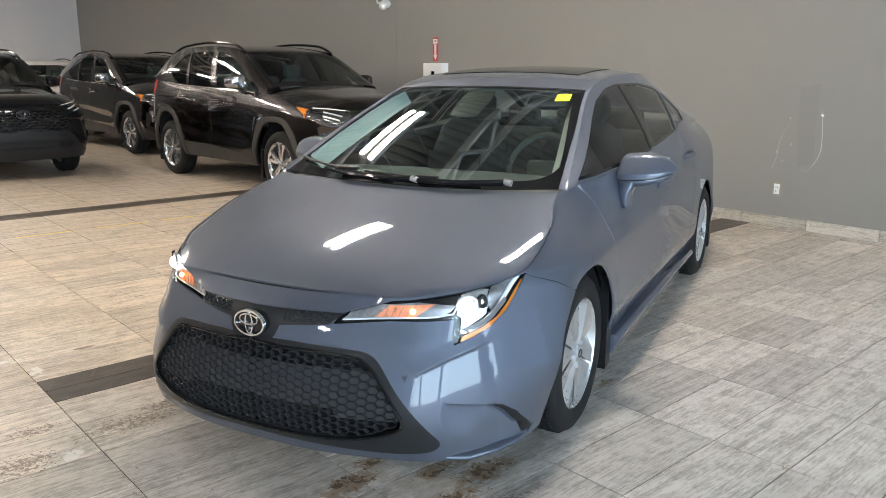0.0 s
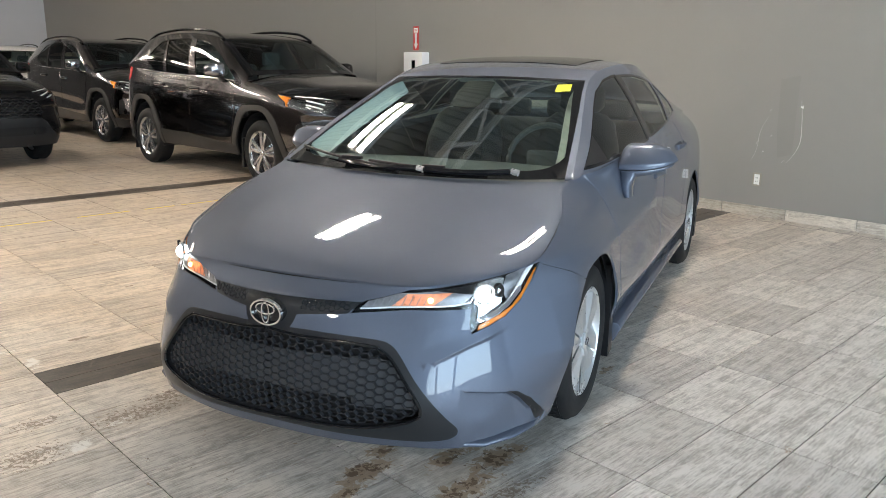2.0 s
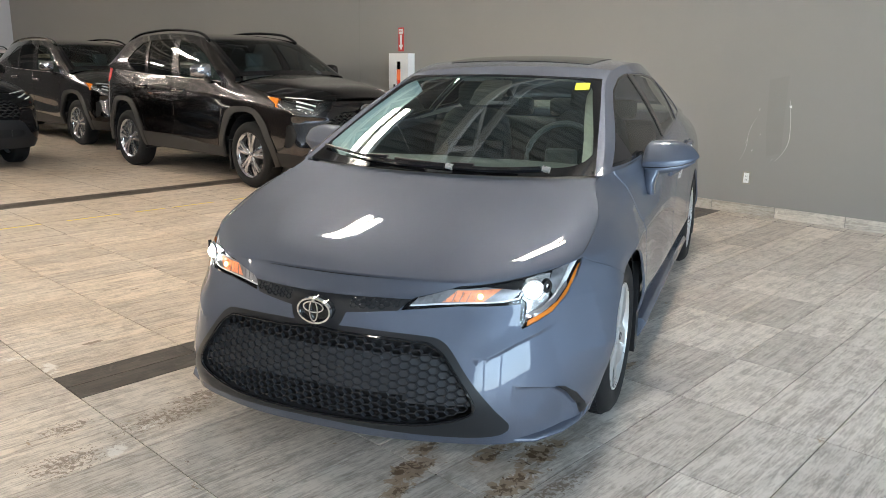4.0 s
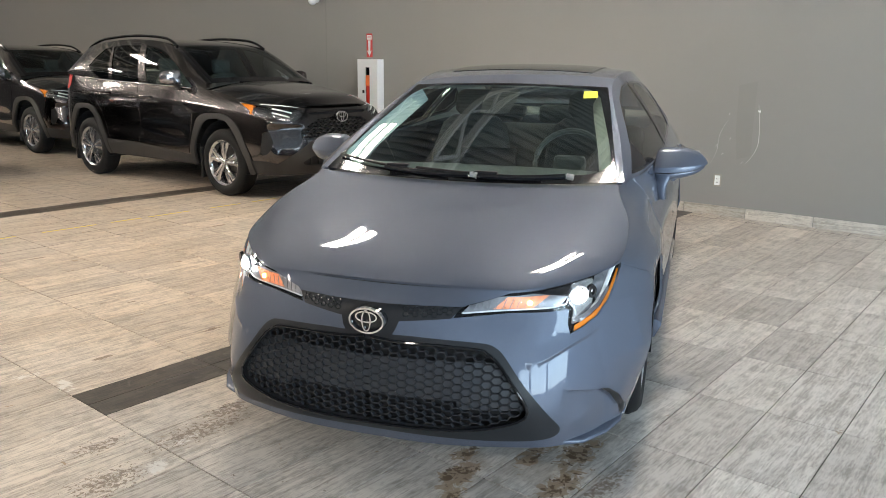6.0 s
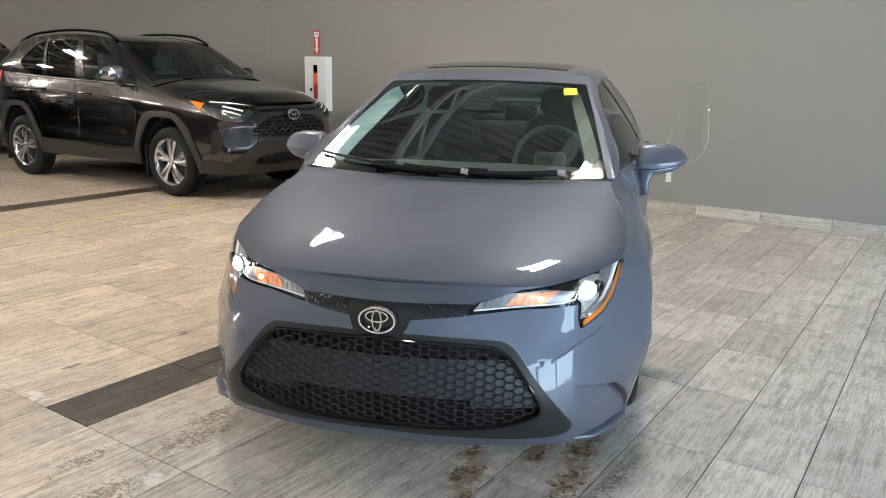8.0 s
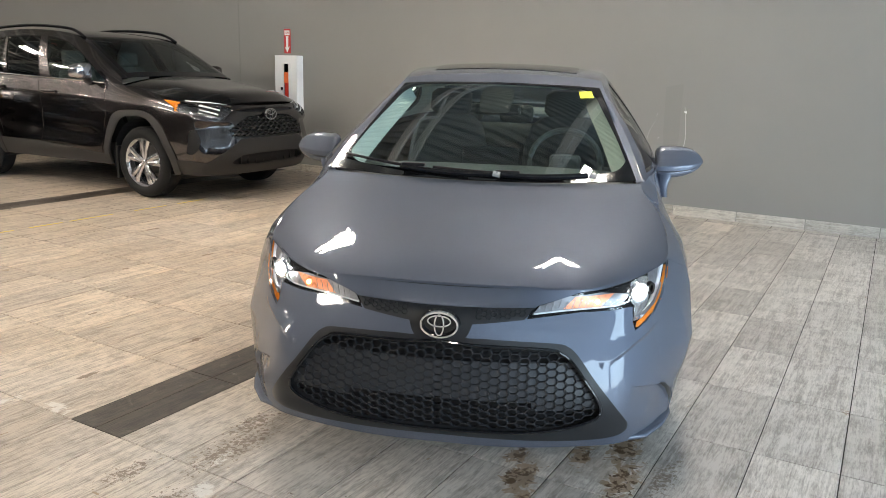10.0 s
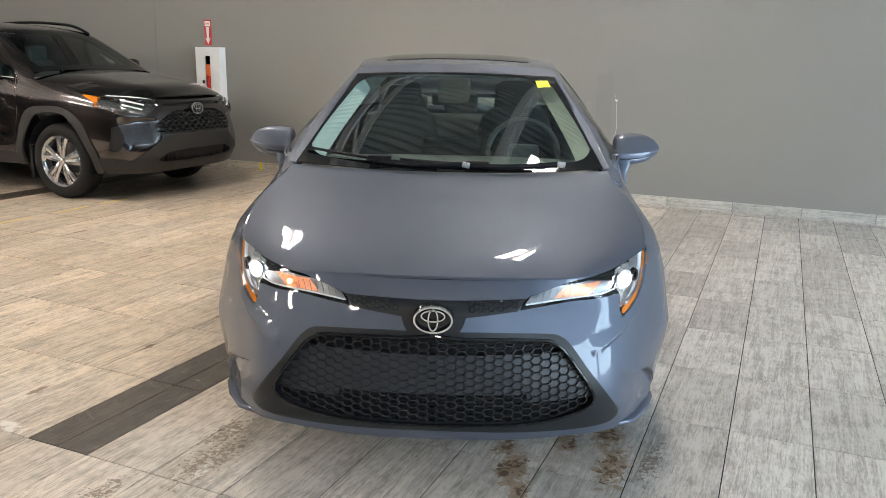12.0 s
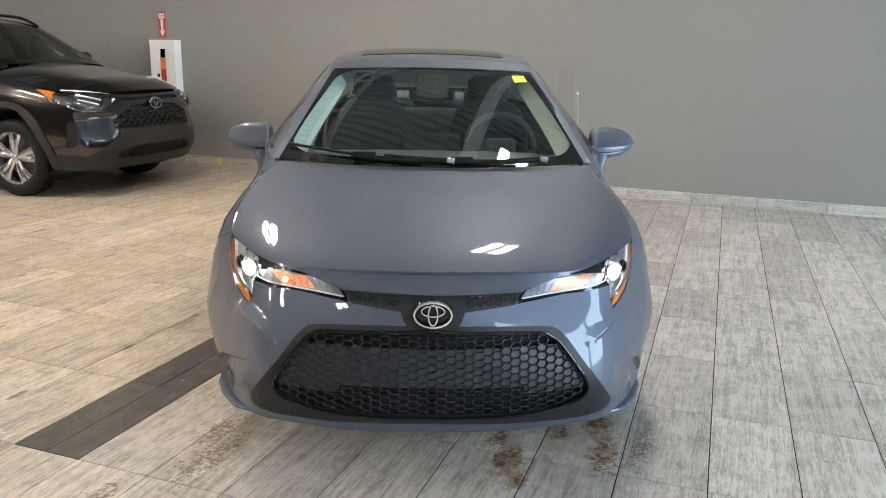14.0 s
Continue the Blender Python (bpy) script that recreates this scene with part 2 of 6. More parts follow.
def thing(name, label, category, m=None, group="", kind=""):
    ob = new(name)
    ob.empty_display_size = 0.1
    if m is not None:
        ob.matrix_world = m
    return tagged(ob, label, category, group, kind)


def box(bm, x0, x1, y0, y1, z0, z1, bevel=0.0, m=None):
    r = bmesh.ops.create_cube(bm, size=1.0)
    vs = r["verts"]
    bmesh.ops.scale(bm, vec=(x1 - x0, y1 - y0, z1 - z0), verts=vs)
    bmesh.ops.translate(bm, vec=((x0 + x1) / 2, (y0 + y1) / 2, (z0 + z1) / 2), verts=vs)
    if bevel:
        es = list({e for v in vs for e in v.link_edges})
        out = bmesh.ops.bevel(bm, geom=es, offset=bevel, segments=2, affect="EDGES", profile=0.5)
        vs = list({v for f in out["faces"] for v in f.verts} | {v for v in vs if v.is_valid})
    if m is not None:
        bmesh.ops.transform(bm, matrix=m, verts=vs)
    return bm


def tube(bm, points, radius, sides=8, closed=False):
    """A round bar along a line of points; radius may be one number or one for each point."""
    pts = [Vector(p) for p in points]
    n = len(pts)
    rings = []
    for i, p in enumerate(pts):
        a = pts[(i - 1) % n] if (closed or i) else pts[0]
        b = pts[(i + 1) % n] if (closed or i < n - 1) else pts[-1]
        d = (b - a).normalized()
        up = Vector((0, 0, 1)) if abs(d.z) < 0.9 else Vector((1, 0, 0))
        u = d.cross(up).normalized()
        v = d.cross(u)
        r = radius[i] if isinstance(radius, (list, tuple)) else radius
        rings.append([bm.verts.new(p + r * (math.cos(k * math.tau / sides) * u + math.sin(k * math.tau / sides) * v)) for k in range(sides)])
    for i in range(n if closed else n - 1):
        a, b = rings[i], rings[(i + 1) % n]
        for k in range(sides):
            bm.faces.new((a[k], a[(k + 1) % sides], b[(k + 1) % sides], b[k]))
    if not closed:
        bm.faces.new(rings[0])
        bm.faces.new(rings[-1])
    return bm


def prism(bm, outline, axis, a, b):
    """A flat outline pushed from a to b along an axis ('x', 'y' or 'z'); outline in the other two, in order."""
    def at(p, d):
        return {"x": (d, p[0], p[1]), "y": (p[0], d, p[1]), "z": (p[0], p[1], d)}[axis]
    lo, hi = [bm.verts.new(at(p, a)) for p in outline], [bm.verts.new(at(p, b)) for p in outline]
    n = len(outline)
    bm.faces.new(lo)
    bm.faces.new(hi)
    for i in range(n):
        bm.faces.new((lo[i], lo[(i + 1) % n], hi[(i + 1) % n], hi[i]))
    return bm


# ---- the hall ----
def slab(name, x0, x1, y0, y1, z0, z1, material, label, category):
    return tagged(finish(name, box(bmesh.new(), x0, x1, y0, y1, z0, z1), material), label, category, kind="structure")


floor = slab("floor", X_BEHIND, X_WALL + 0.2, Y_RIGHT, Y_LEFT, -0.2, -0.004, M_GROUT, "greige stone-look porcelain tile floor with dark grout", "floor")
slab("wall_back", X_WALL, X_WALL + 0.2, Y_RIGHT - 0.2, Y_LEFT + 0.2, -0.2, Z_CEIL + 0.3, M_WALL, "matt mid-grey painted wall with scuffs", "wall")
slab("wall_far", 3.0, X_WALL, Y_LEFT, Y_LEFT + 0.2, -0.2, Z_CEIL + 0.3, M_WALL_FAR, "paler grey painted end wall", "wall")
# the next two are out of view, darkened to hold down reflections
slab("wall_far_dark", X_BEHIND, 3.0, Y_LEFT, Y_LEFT + 0.2, -0.2, Z_CEIL + 0.3, M_WALL_DARK, "dark grey painted end wall", "wall")
slab("wall_behind", X_BEHIND - 0.2, X_BEHIND, Y_RIGHT - 0.2, Y_LEFT + 0.2, -0.2, Z_CEIL + 0.3, M_WALL_DARK, "dark grey painted wall", "wall")
# the daylight wall: piers and a lintel round three tall glazed openings
OPEN = [(-8.3, -4.0), (-3.7, 0.6), (0.9, 5.2)]
edges = [X_BEHIND] + [v for o in OPEN for v in o] + [X_WALL]
bm = bmesh.new()
for a, b in zip(edges[0::2], edges[1::2]):
    box(bm, a, b, Y_RIGHT - 0.2, Y_RIGHT, -0.2, 4.4)
box(bm, X_BEHIND, X_WALL, Y_RIGHT - 0.2, Y_RIGHT, 4.4, Z_CEIL + 0.3)
tagged(finish("wall_daylight", bm, M_WALL_FAR), "pale wall with tall glazed door openings", "wall", kind="structure")
M_PANE = glass("clear_pane", (0.96, 0.98, 0.97))
for i, (a, b) in enumerate(OPEN):
    win = thing(f"window_{i + 1}", "tall white-framed glazed overhead door", "window", kind="structure")
    fr = bmesh.new()
    for x in (a, b - 0.06):
        box(fr, x, x + 0.06, Y_RIGHT - 0.14, Y_RIGHT - 0.06, 0, 4.4)
    for z in (0.0, 4.34):
        box(fr, a + 0.06, b - 0.06, Y_RIGHT - 0.13, Y_RIGHT - 0.07, z, z + 0.06)
    part("window_frame", fr, M_WHITE, win)
    pn = bmesh.new()
    box(pn, a + 0.05, b - 0.05, Y_RIGHT - 0.104, Y_RIGHT - 0.098, 0.03, 4.37)
    g = part("pane", pn, M_PANE, win)
    g.visible_shadow = False
    lamp("daylight", ((a + b) / 2, Y_RIGHT - 0.25, 2.2), ((a + b) / 2, 0, 1.6), b - a - 0.1, 4.2, DAY, (0.62, 0.81, 1.0))

# ceiling: a ribbed steel deck on open-web joists
bm = bmesh.new()
box(bm, X_BEHIND, X_WALL, Y_RIGHT, Y_LEFT, Z_CEIL, Z_CEIL + 0.2)
x = X_BEHIND + 0.1
while x < X_WALL - 0.1:
    box(bm, x, x + 0.055, Y_RIGHT, Y_LEFT, Z_CEIL - 0.065, Z_CEIL + 0.001)
    x += 0.11
tagged(finish("ceiling", bm, M_CEIL), "pale grey ribbed steel deck ceiling", "ceiling", kind="structure")


def joist(length, depth=0.55):
    j = thing("roof_joist", "white painted open-web steel roof joist", "roof joist", group="roof joists")
    for nm, z in (("top_chord", -0.03), ("bottom_chord", -depth)):
        part(nm, box(bmesh.new(), -0.05, 0.05, 0, length, z - 0.03, z + 0.03), M_STEEL, j)
    bm = bmesh.new()
    n = int(length / 0.7)
    for k in range(n):
        y0, y1 = k * length / n, (k + 0.5) * length / n
        y2 = (k + 1) * length / n
        tube(bm, [(0, y0, -0.05), (0, y1, -depth + 0.02)], 0.028, 6)
        tube(bm, [(0, y1, -depth + 0.02), (0, y2, -0.05)], 0.028, 6)
    part("web", bm, M_STEEL, j)
    return j


J0 = joist(X_WALL - X_BEHIND - 0.02)
J0.matrix_world = pose(X_WALL - 0.01, 3.15 - 1.9 * 6, Z_CEIL - 0.067, 0, 0, 90)
for k in range(1, 17):
    copy_thing(J0, pose(X_WALL - 0.01, 3.15 + 1.9 * (k - 6), Z_CEIL - 0.067, 0, 0, 90))


def strip_light(length):
    f = thing("strip_light", "white linear ceiling light with two glowing strips, lit", "ceiling light", group="ceiling lights")
    bm = box(bmesh.new(), -0.19, 0.19, -length / 2, length / 2, 0.0, 0.07, 0.01)
    part("housing", bm, M_WHITE, f)
    for x in (-0.115, 0.115):
        part("tube", box(bmesh.new(), x - 0.055, x + 0.055, -length / 2 + 0.03, length / 2 - 0.03, -0.025, -0.001, 0.008), M_TUBE, f)
    for y in (-length / 2 + 0.2, length / 2 - 0.2):
        part("hanger", tube(bmesh.new(), [(0, y, 0.06), (0, y, Z_CEIL - Z_LIGHT - 0.002)], 0.006, 6), M_STEEL, f)
    return f


Z_LIGHT = 3.85
L0 = strip_light(0.84)
L0.matrix_world = pose(*LIGHTS[0][:2], Z_LIGHT, 0, 0, LIGHTS[0][2])
# all after the second only brighten the hall from out of view
for x, y, a in LIGHTS[1:]:
    copy_thing(L0, pose(x, y, Z_LIGHT, 0, 0, a))

# skirting of the same tile, cut in 0.61 m lengths
skirt = thing("baseboard", "greige tile baseboard along the grey wall", "baseboard", kind="structure")
bm = bmesh.new()
box(bm, -0.302, 0.302, -0.005, 0.005, 0, 0.098, 0.0015)
y = 3.077 + 0.305 - 0.611 * 15
first = None
while y < Y_LEFT:
    if y > Y_RIGHT + 0.31 and y < Y_LEFT - 0.31:
        if first is None:
            first = part("tile", bm, M_SKIRT, skirt)
            first.location, first.rotation_euler = (X_WALL - 0.006, y, 0), (0, 0, radians(90))
        else:
            o = new("tile", first.data)
            o.parent, o.location, o.rotation_euler = skirt, (X_WALL - 0.006, y, 0), (0, 0, radians(90))
    y += 0.611


# ---- curved bodywork: splines and patches ----
def curve(points, params=None):
    """A natural cubic spline through points; by the chord's length from 0 to 1 unless params are given."""
    p = np.asarray(points, float)
    if params is None:
        d = np.r_[0, np.cumsum(np.linalg.norm(np.diff(p, axis=0), axis=1))]
        u = d / d[-1]
    else:
        u = np.asarray(params, float)
    n, h = len(u), np.diff(u)
    a, r = np.eye(n), np.zeros_like(p)
    for i in range(1, n - 1):
        a[i, i - 1:i + 2] = h[i - 1], 2 * (h[i - 1] + h[i]), h[i]
        r[i] = 6 * ((p[i + 1] - p[i]) / h[i] - (p[i] - p[i - 1]) / h[i - 1])
    m = np.linalg.solve(a, r)

    def at(x):
        x = np.asarray(x, float)
        k = np.clip(np.searchsorted(u, x) - 1, 0, n - 2)
        w, e = h[k][..., None], x[..., None]
        l, g = u[k][..., None], u[k + 1][..., None]
        return m[k] * (g - e) ** 3 / (6 * w) + m[k + 1] * (e - l) ** 3 / (6 * w) + (p[k] / w - m[k] * w / 6) * (g - e) + (p[k + 1] / w - m[k + 1] * w / 6) * (e - l)
    return at


def loft(curves, knots, params):
    """A patch f(s, t): curves that share their knots' parameters, joined crosswise by splines at the given t."""
    # mirrored past the middle line, so that the nose and tail run through smoothly
    u = np.r_[-np.asarray(params)[2:0:-1], params, 2 * params[-1] - np.asarray(params)[-2:-4:-1]]
    rails, basis = [], curve(np.eye(len(curves)), knots)
    for c in curves:
        c = np.asarray(c, float)
        rails.append(curve(np.vstack([c[2:0:-1] * (-1, 1, 1), c, c[-2:-4:-1] * (-1, 1, 1)]), u))

    def f(s, t):
        b = basis(t)
        return sum(b[..., i:i + 1] * rail(s) for i, rail in enumerate(rails))
    return f


def arched(side, middle, lift=2.2, pull=2.0, rim=0.0):
    """A patch f(a, b): across from the middle line (a = 0) to a side line (a = 1), crowned."""
    def f(a, b):
        q, c = side(b), middle(b)
        x = a * q[..., 0]
        y = c[..., 1] + (q[..., 1] - c[..., 1]) * np.abs(a) ** pull
        z = c[..., 2] + (q[..., 2] - c[..., 2]) * np.abs(a) ** lift + rim * (.5 - np.abs(a) ** 10)
        return np.stack([x, y, z], -1)
    return f


def smooth_step(x, a, b):
    x = np.clip((x - a) / (b - a), 0, 1)
    return x * x * (3 - 2 * x)


# ---- the sedan's shape: x to its left, y back from the nose, z up ----
LOW = [(0, 0), (.27, .02), (.45, .068), (.575, .13), (.655, .215), (.738, .335), (.795, .452), (.842, .59), (.865, .80), (.869, 1.05), (.865, 1.2),
       (.858, 1.5), (.862, 2.0), (.866, 2.6), (.868, 3.2), (.872, 3.8), (.80, 4.3), (.6, 4.52), (0, 4.6)]
BOT = [(0, .033, .174), (.27, .050, .173), (.46, .10, .172), (.59, .165, .165), (.67, .25, .16), (.74, .36, .158), (.783, .454, .158), (.80, .60, .16), (.808, .8, .18),
       (.805, 1.05, .185), (.80, 1.2, .18), (.79, 1.5, .17), (.785, 2.0, .17), (.785, 2.6, .17), (.79, 3.2, .18), (.79, 3.8, .2), (.74, 4.3, .22), (.57, 4.48, .24), (0, 4.55, .25)]
UPP = [(0, .045), (.27, .10), (.42, .16), (.535, .213), (.615, .28), (.70, .40), (.762, .525), (.822, .65), (.861, .81), (.871, 1.05), (.867, 1.2),
       (.860, 1.5), (.866, 2.0), (.870, 2.6), (.872, 3.2), (.872, 3.8), (.79, 4.3), (.6, 4.55), (0, 4.62)]
SHO = [(0, .078, .632), (.27, .126, .636), (.42, .178, .64), (.525, .228, .645), (.605, .297, .655), (.693, .412, .668), (.754, .525, .68), (.808, .645, .702), (.837, .81, .755),
       (.845, 1.05, .80), (.848, 1.2, .815), (.852, 1.5, .825), (.864, 2.0, .838), (.87, 2.6, .855), (.866, 3.2, .872), (.846, 3.8, .88), (.755, 4.3, .88), (.59, 4.5, .86), (0, 4.58, .86)]
TOP = [(0, .134, .676), (.27, .158, .676), (.42, .19, .675), (.50, .235, .678), (.585, .315, .688), (.672, .42, .701), (.732, .51, .716), (.752, .62, .75), (.738, .82, .825),
       (.682, 1.07, .912), (.738, 1.2, .937), (.785, 1.5, .957), (.808, 2.0, .985), (.812, 2.6, 1.012), (.785, 3.2, 1.045), (.712, 3.8, 1.05), (.63, 4.3, 1.03), (.55, 4.47, 1.0), (0, 4.55, .99)]
RAIL = [(.69, 1.11, .922), (.636, 1.42, 1.075), (.553, 1.80, 1.243), (.530, 2.1, 1.330), (.550, 2.5, 1.366), (.558, 3.0, 1.350), (.55, 3.5, 1.235), (.59, 3.95, 1.09)]
BELT = [(.70, 1.10, .917), (.762, 1.34, .947), (.797, 1.72, .970), (.81, 2.1, .99), (.812, 2.55, 1.01), (.80, 3.02, 1.035), (.76, 3.55, 1.048), (.715, 4.0, 1.045)]
SPINE = [(0, .985, .905), (0, 1.32, 1.061), (0, 1.68, 1.226), (0, 2.02, 1.341), (0, 2.5, 1.396), (0, 3.0, 1.384), (0, 3.5, 1.27), (0, 3.98, 1.10)]
BONNET = [(0, .134, .676), (0, .20, .711), (0, .38, .772), (0, .62, .834), (0, .83, .878), (0, .975, .903)]
KS = np.array([0, .05, .085, .115, .14, .17, .197, .228, .268, .32, .352, .415, .52, .645, .77, .893, 1.0, 1.06, 1.18])
KT = [0, .24, .6, .8, 1.0]
BODY = loft([BOT, [(*p, .33 + (.02 if i > 8 else 0)) for i, p in enumerate(LOW)], [(*p, .60) for p in UPP], SHO, TOP], KT, KS)
S_E, S_S = 0.096, 0.321


def HALF(s, t):
    """The body's half with the wing drawn in over the wheel and the front corner squared below it."""
    p = BODY(s, t)
    y, z = p[..., 1], p[..., 2]
    p[..., 0] -= np.interp(z, WING_Z, WING_IN) * np.interp(y, WING_Y, WING_SHARE) * (1 - np.clip((t - .86) / .14, 0, 1) ** 2)
    p[..., 0] += np.interp(z, [.28, .42, .60, .70], [0, .029, .021, 0]) * np.interp(y, [.34, .54, .68, .80], [0, 1, 1, 0])
    return p


WING_Z, WING_IN = [.60, .67, .715, .745, .77, .80, .84, .90], [0, .004, .018, .034, .044, .050, .054, .046]
WING_Y, WING_SHARE = [.42, .62, .80, 1.0, 1.25, 1.5, 1.75, 2.1], [0, .35, .8, 1, 1, .62, .25, 0]


def dist_line(x, z, line):
    """Distance to a line in the (x, z) view, the share along it, and the side (above > 0)."""
    best, along, up = np.full(np.shape(x), 9.0), np.zeros(np.shape(x)), np.zeros(np.shape(x))
    total, run = sum(math.dist(a, b) for a, b in zip(line, line[1:])), 0.0
    for (ax, az), (bx, bz) in zip(line, line[1:]):
        dx, dz = bx - ax, bz - az
        l2 = dx * dx + dz * dz
        k = np.clip(((x - ax) * dx + (z - az) * dz) / l2, 0, 1)
        d = np.hypot(x - ax - k * dx, z - az - k * dz)
        near = d < best
        best = np.where(near, d, best)
        along = np.where(near, (run + k * math.sqrt(l2)) / total, along)
        up = np.where(near, np.sign((z - az) * dx - (x - ax) * dz), up)
        run += math.sqrt(l2)
    return best, along, up


FOLD_UP = [(.545, .460), (.613, .495), (.670, .517), (.712, .536)]
FOLD_LOW = [(.545, .460), (.588, .412), (.631, .360), (.68, .344), (.731, .326), (.757, .293), (.777, .246)]


def sedan_side(s, t):
    """The bumper, wing, doors and quarter, with the folds in the bumper's cheek."""
    p = HALF(s, t)
    x, z = p[..., 0], p[..., 2]
    d, k, up = dist_line(x, z, FOLD_UP)
    ridge = np.interp(k, [0, .3, .75, 1], [.005, .008, .005, 0])
    sink = -ridge * np.where(up > 0, np.clip(1 - d / .050, 0, 1) ** 1.5, np.clip(1 - d / .013, 0, 1))
    d, k, up = dist_line(x, z, FOLD_LOW)
    depth = np.interp(x, [.620, .655, .70, .75, .775, .79], [0, .009, .017, .017, .007, 0])
    sink = sink + np.where(up < 0, depth * smooth_step(d, 0, .007) * (1 - smooth_step(d, .012, .11)), 0)
    turn = np.pi / 2 * np.clip(x / .84, 0, 1) ** 3
    p[..., 0] -= sink * np.sin(turn)
    p[..., 1] += sink * np.cos(turn)
    return p


CREASE0, CREASE1 = .56, .62


def sedan_hood(a, b):
    q = HALF(S_E + (S_S - S_E) * b, np.ones_like(b))
    c = curve(BONNET)(b)
    x = a * (q[..., 0] - .005)
    y = c[..., 1] + (q[..., 1] - c[..., 1]) * np.abs(a) ** 2
    z = c[..., 2] + (q[..., 2] - c[..., 2]) * (.62 * a * a + .38 * np.abs(a) ** 6)
    # a crease from the screen's corner to the lamp, hollow outside it
    crease = CREASE0 + (CREASE1 - CREASE0) * b
    u = (np.abs(a) - crease) / (1 - crease)
    u = np.clip(.5 * (u + np.sqrt(u * u + .0035)) - .004, 0, 1)
    z = z - .038 * u * (1 - u) ** 1.8 * np.sin(np.pi * np.clip(.10 + .82 * b, 0, 1))
    z = z + .018 * np.abs(a) ** 3 * (1 - np.abs(a) ** 8) * 4 * b * (1 - b)
    return np.stack([x, y, z], -1)


sedan_roof = arched(curve(RAIL, np.linspace(0, 1, 8)), curve(SPINE, np.linspace(0, 1, 8)), 2.4, 2.4, .003)


def sedan_glass(b, t):
    u, v = curve(BELT, np.linspace(0, 1, 8))(b), curve(RAIL, np.linspace(0, 1, 8))(b)
    p = u + (v - u) * t[..., None]
    p[..., 0] += .020 * 4 * t * (1 - t) * smooth_step(b, 0, .25)
    return p


def solve_patch(f, view, targets, box, n=(160, 90)):
    """The parameters at which view(f(s, t)) meets each target, by a coarse search and a few Newton steps."""
    gs, gt = np.meshgrid(np.linspace(box[0], box[1], n[0]), np.linspace(box[2], box[3], n[1]), indexing="ij")
    g = view(f(gs.ravel(), gt.ravel()))
    out = []
    for q in np.asarray(targets, float):
        k = np.argmin(((g - q) ** 2).sum(-1))
        p = np.array([gs.ravel()[k], gt.ravel()[k]])
        for _ in range(8):
            e = 1e-4
            st = np.array([p, p + (e, 0), p + (0, e)])
            w = view(f(st[:, 0], st[:, 1]))
            jac = np.stack([(w[1] - w[0]) / e, (w[2] - w[0]) / e], 1)
            p = p - np.clip(np.linalg.lstsq(jac, w[0] - q, rcond=None)[0], -.02, .02)
            p = np.clip(p, (box[0] - .02, box[2] - .02), (box[1] + .02, box[3] + .02))
        out.append(p)
    return np.array(out)


# ---- trimmed sheets: a patch cut along lines, each region a part ----
def inside(p, poly):
    x, y = p[..., 0], p[..., 1]
    hit = np.zeros(x.shape, bool)
    for (ax, ay), (bx, by) in zip(poly, list(poly[1:]) + [poly[0]]):
        cross = (ay > y) != (by > y)
        hit ^= cross & (x < (bx - ax) * (y - ay) / np.where(by == ay, 1e-9, by - ay) + ax)
    return hit


def round_loop(points, per=5, closed=True):
    """A smoother loop through the corners of a polygon (centripetal by eye)."""
    p = [Vector((*q, 0)) for q in points]
    n, out = len(p), []
    for i in range(n if closed else n - 1):
        a, b, c, d = p[(i - 1) % n] if closed or i else p[0], p[i], p[(i + 1) % n], p[(i + 2) % n] if closed or i < n - 2 else p[-1]
        for k in range(per):
            u = k / per
            v = 0.5 * (2 * b + (c - a) * u + (2 * a - 5 * b + 4 * c - d) * u * u + (3 * b - a - 3 * c + d) * u ** 3)
            out.append((v.x, v.y))
    if not closed:
        out.append(tuple(points[-1]))
    return out


def dense(points, step, closed=True):
    out = []
    for a, b in zip(points, list(points[1:]) + ([points[0]] if closed else [])):
        n = max(1, int(math.dist(a, b) / step))
        out += [(a[0] + (b[0] - a[0]) * k / n, a[1] + (b[1] - a[1]) * k / n) for k in range(n)]
    if not closed:
        out.append(tuple(points[-1]))
    return out


def ribbon(line, w):
    """A closed loop round a line, w wide."""
    left, right = [], []
    for i, p in enumerate(line):
        a, b = line[max(0, i - 1)], line[min(len(line) - 1, i + 1)]
        dx, dy = b[0] - a[0], b[1] - a[1]
        l = math.hypot(dx, dy) or 1
        left.append((p[0] - dy / l * w / 2, p[1] + dx / l * w / 2))
        right.append((p[0] + dy / l * w / 2, p[1] - dx / l * w / 2))
    return left + right[::-1]


def normals_of(f, s, t):
    e, d = 3e-4, 1e-3
    n = np.cross(f(s + e, t) - f(s - e, t), f(s, t + d) - f(s, t - d))
    return n / np.maximum(np.linalg.norm(n, axis=-1, keepdims=True), 1e-9)


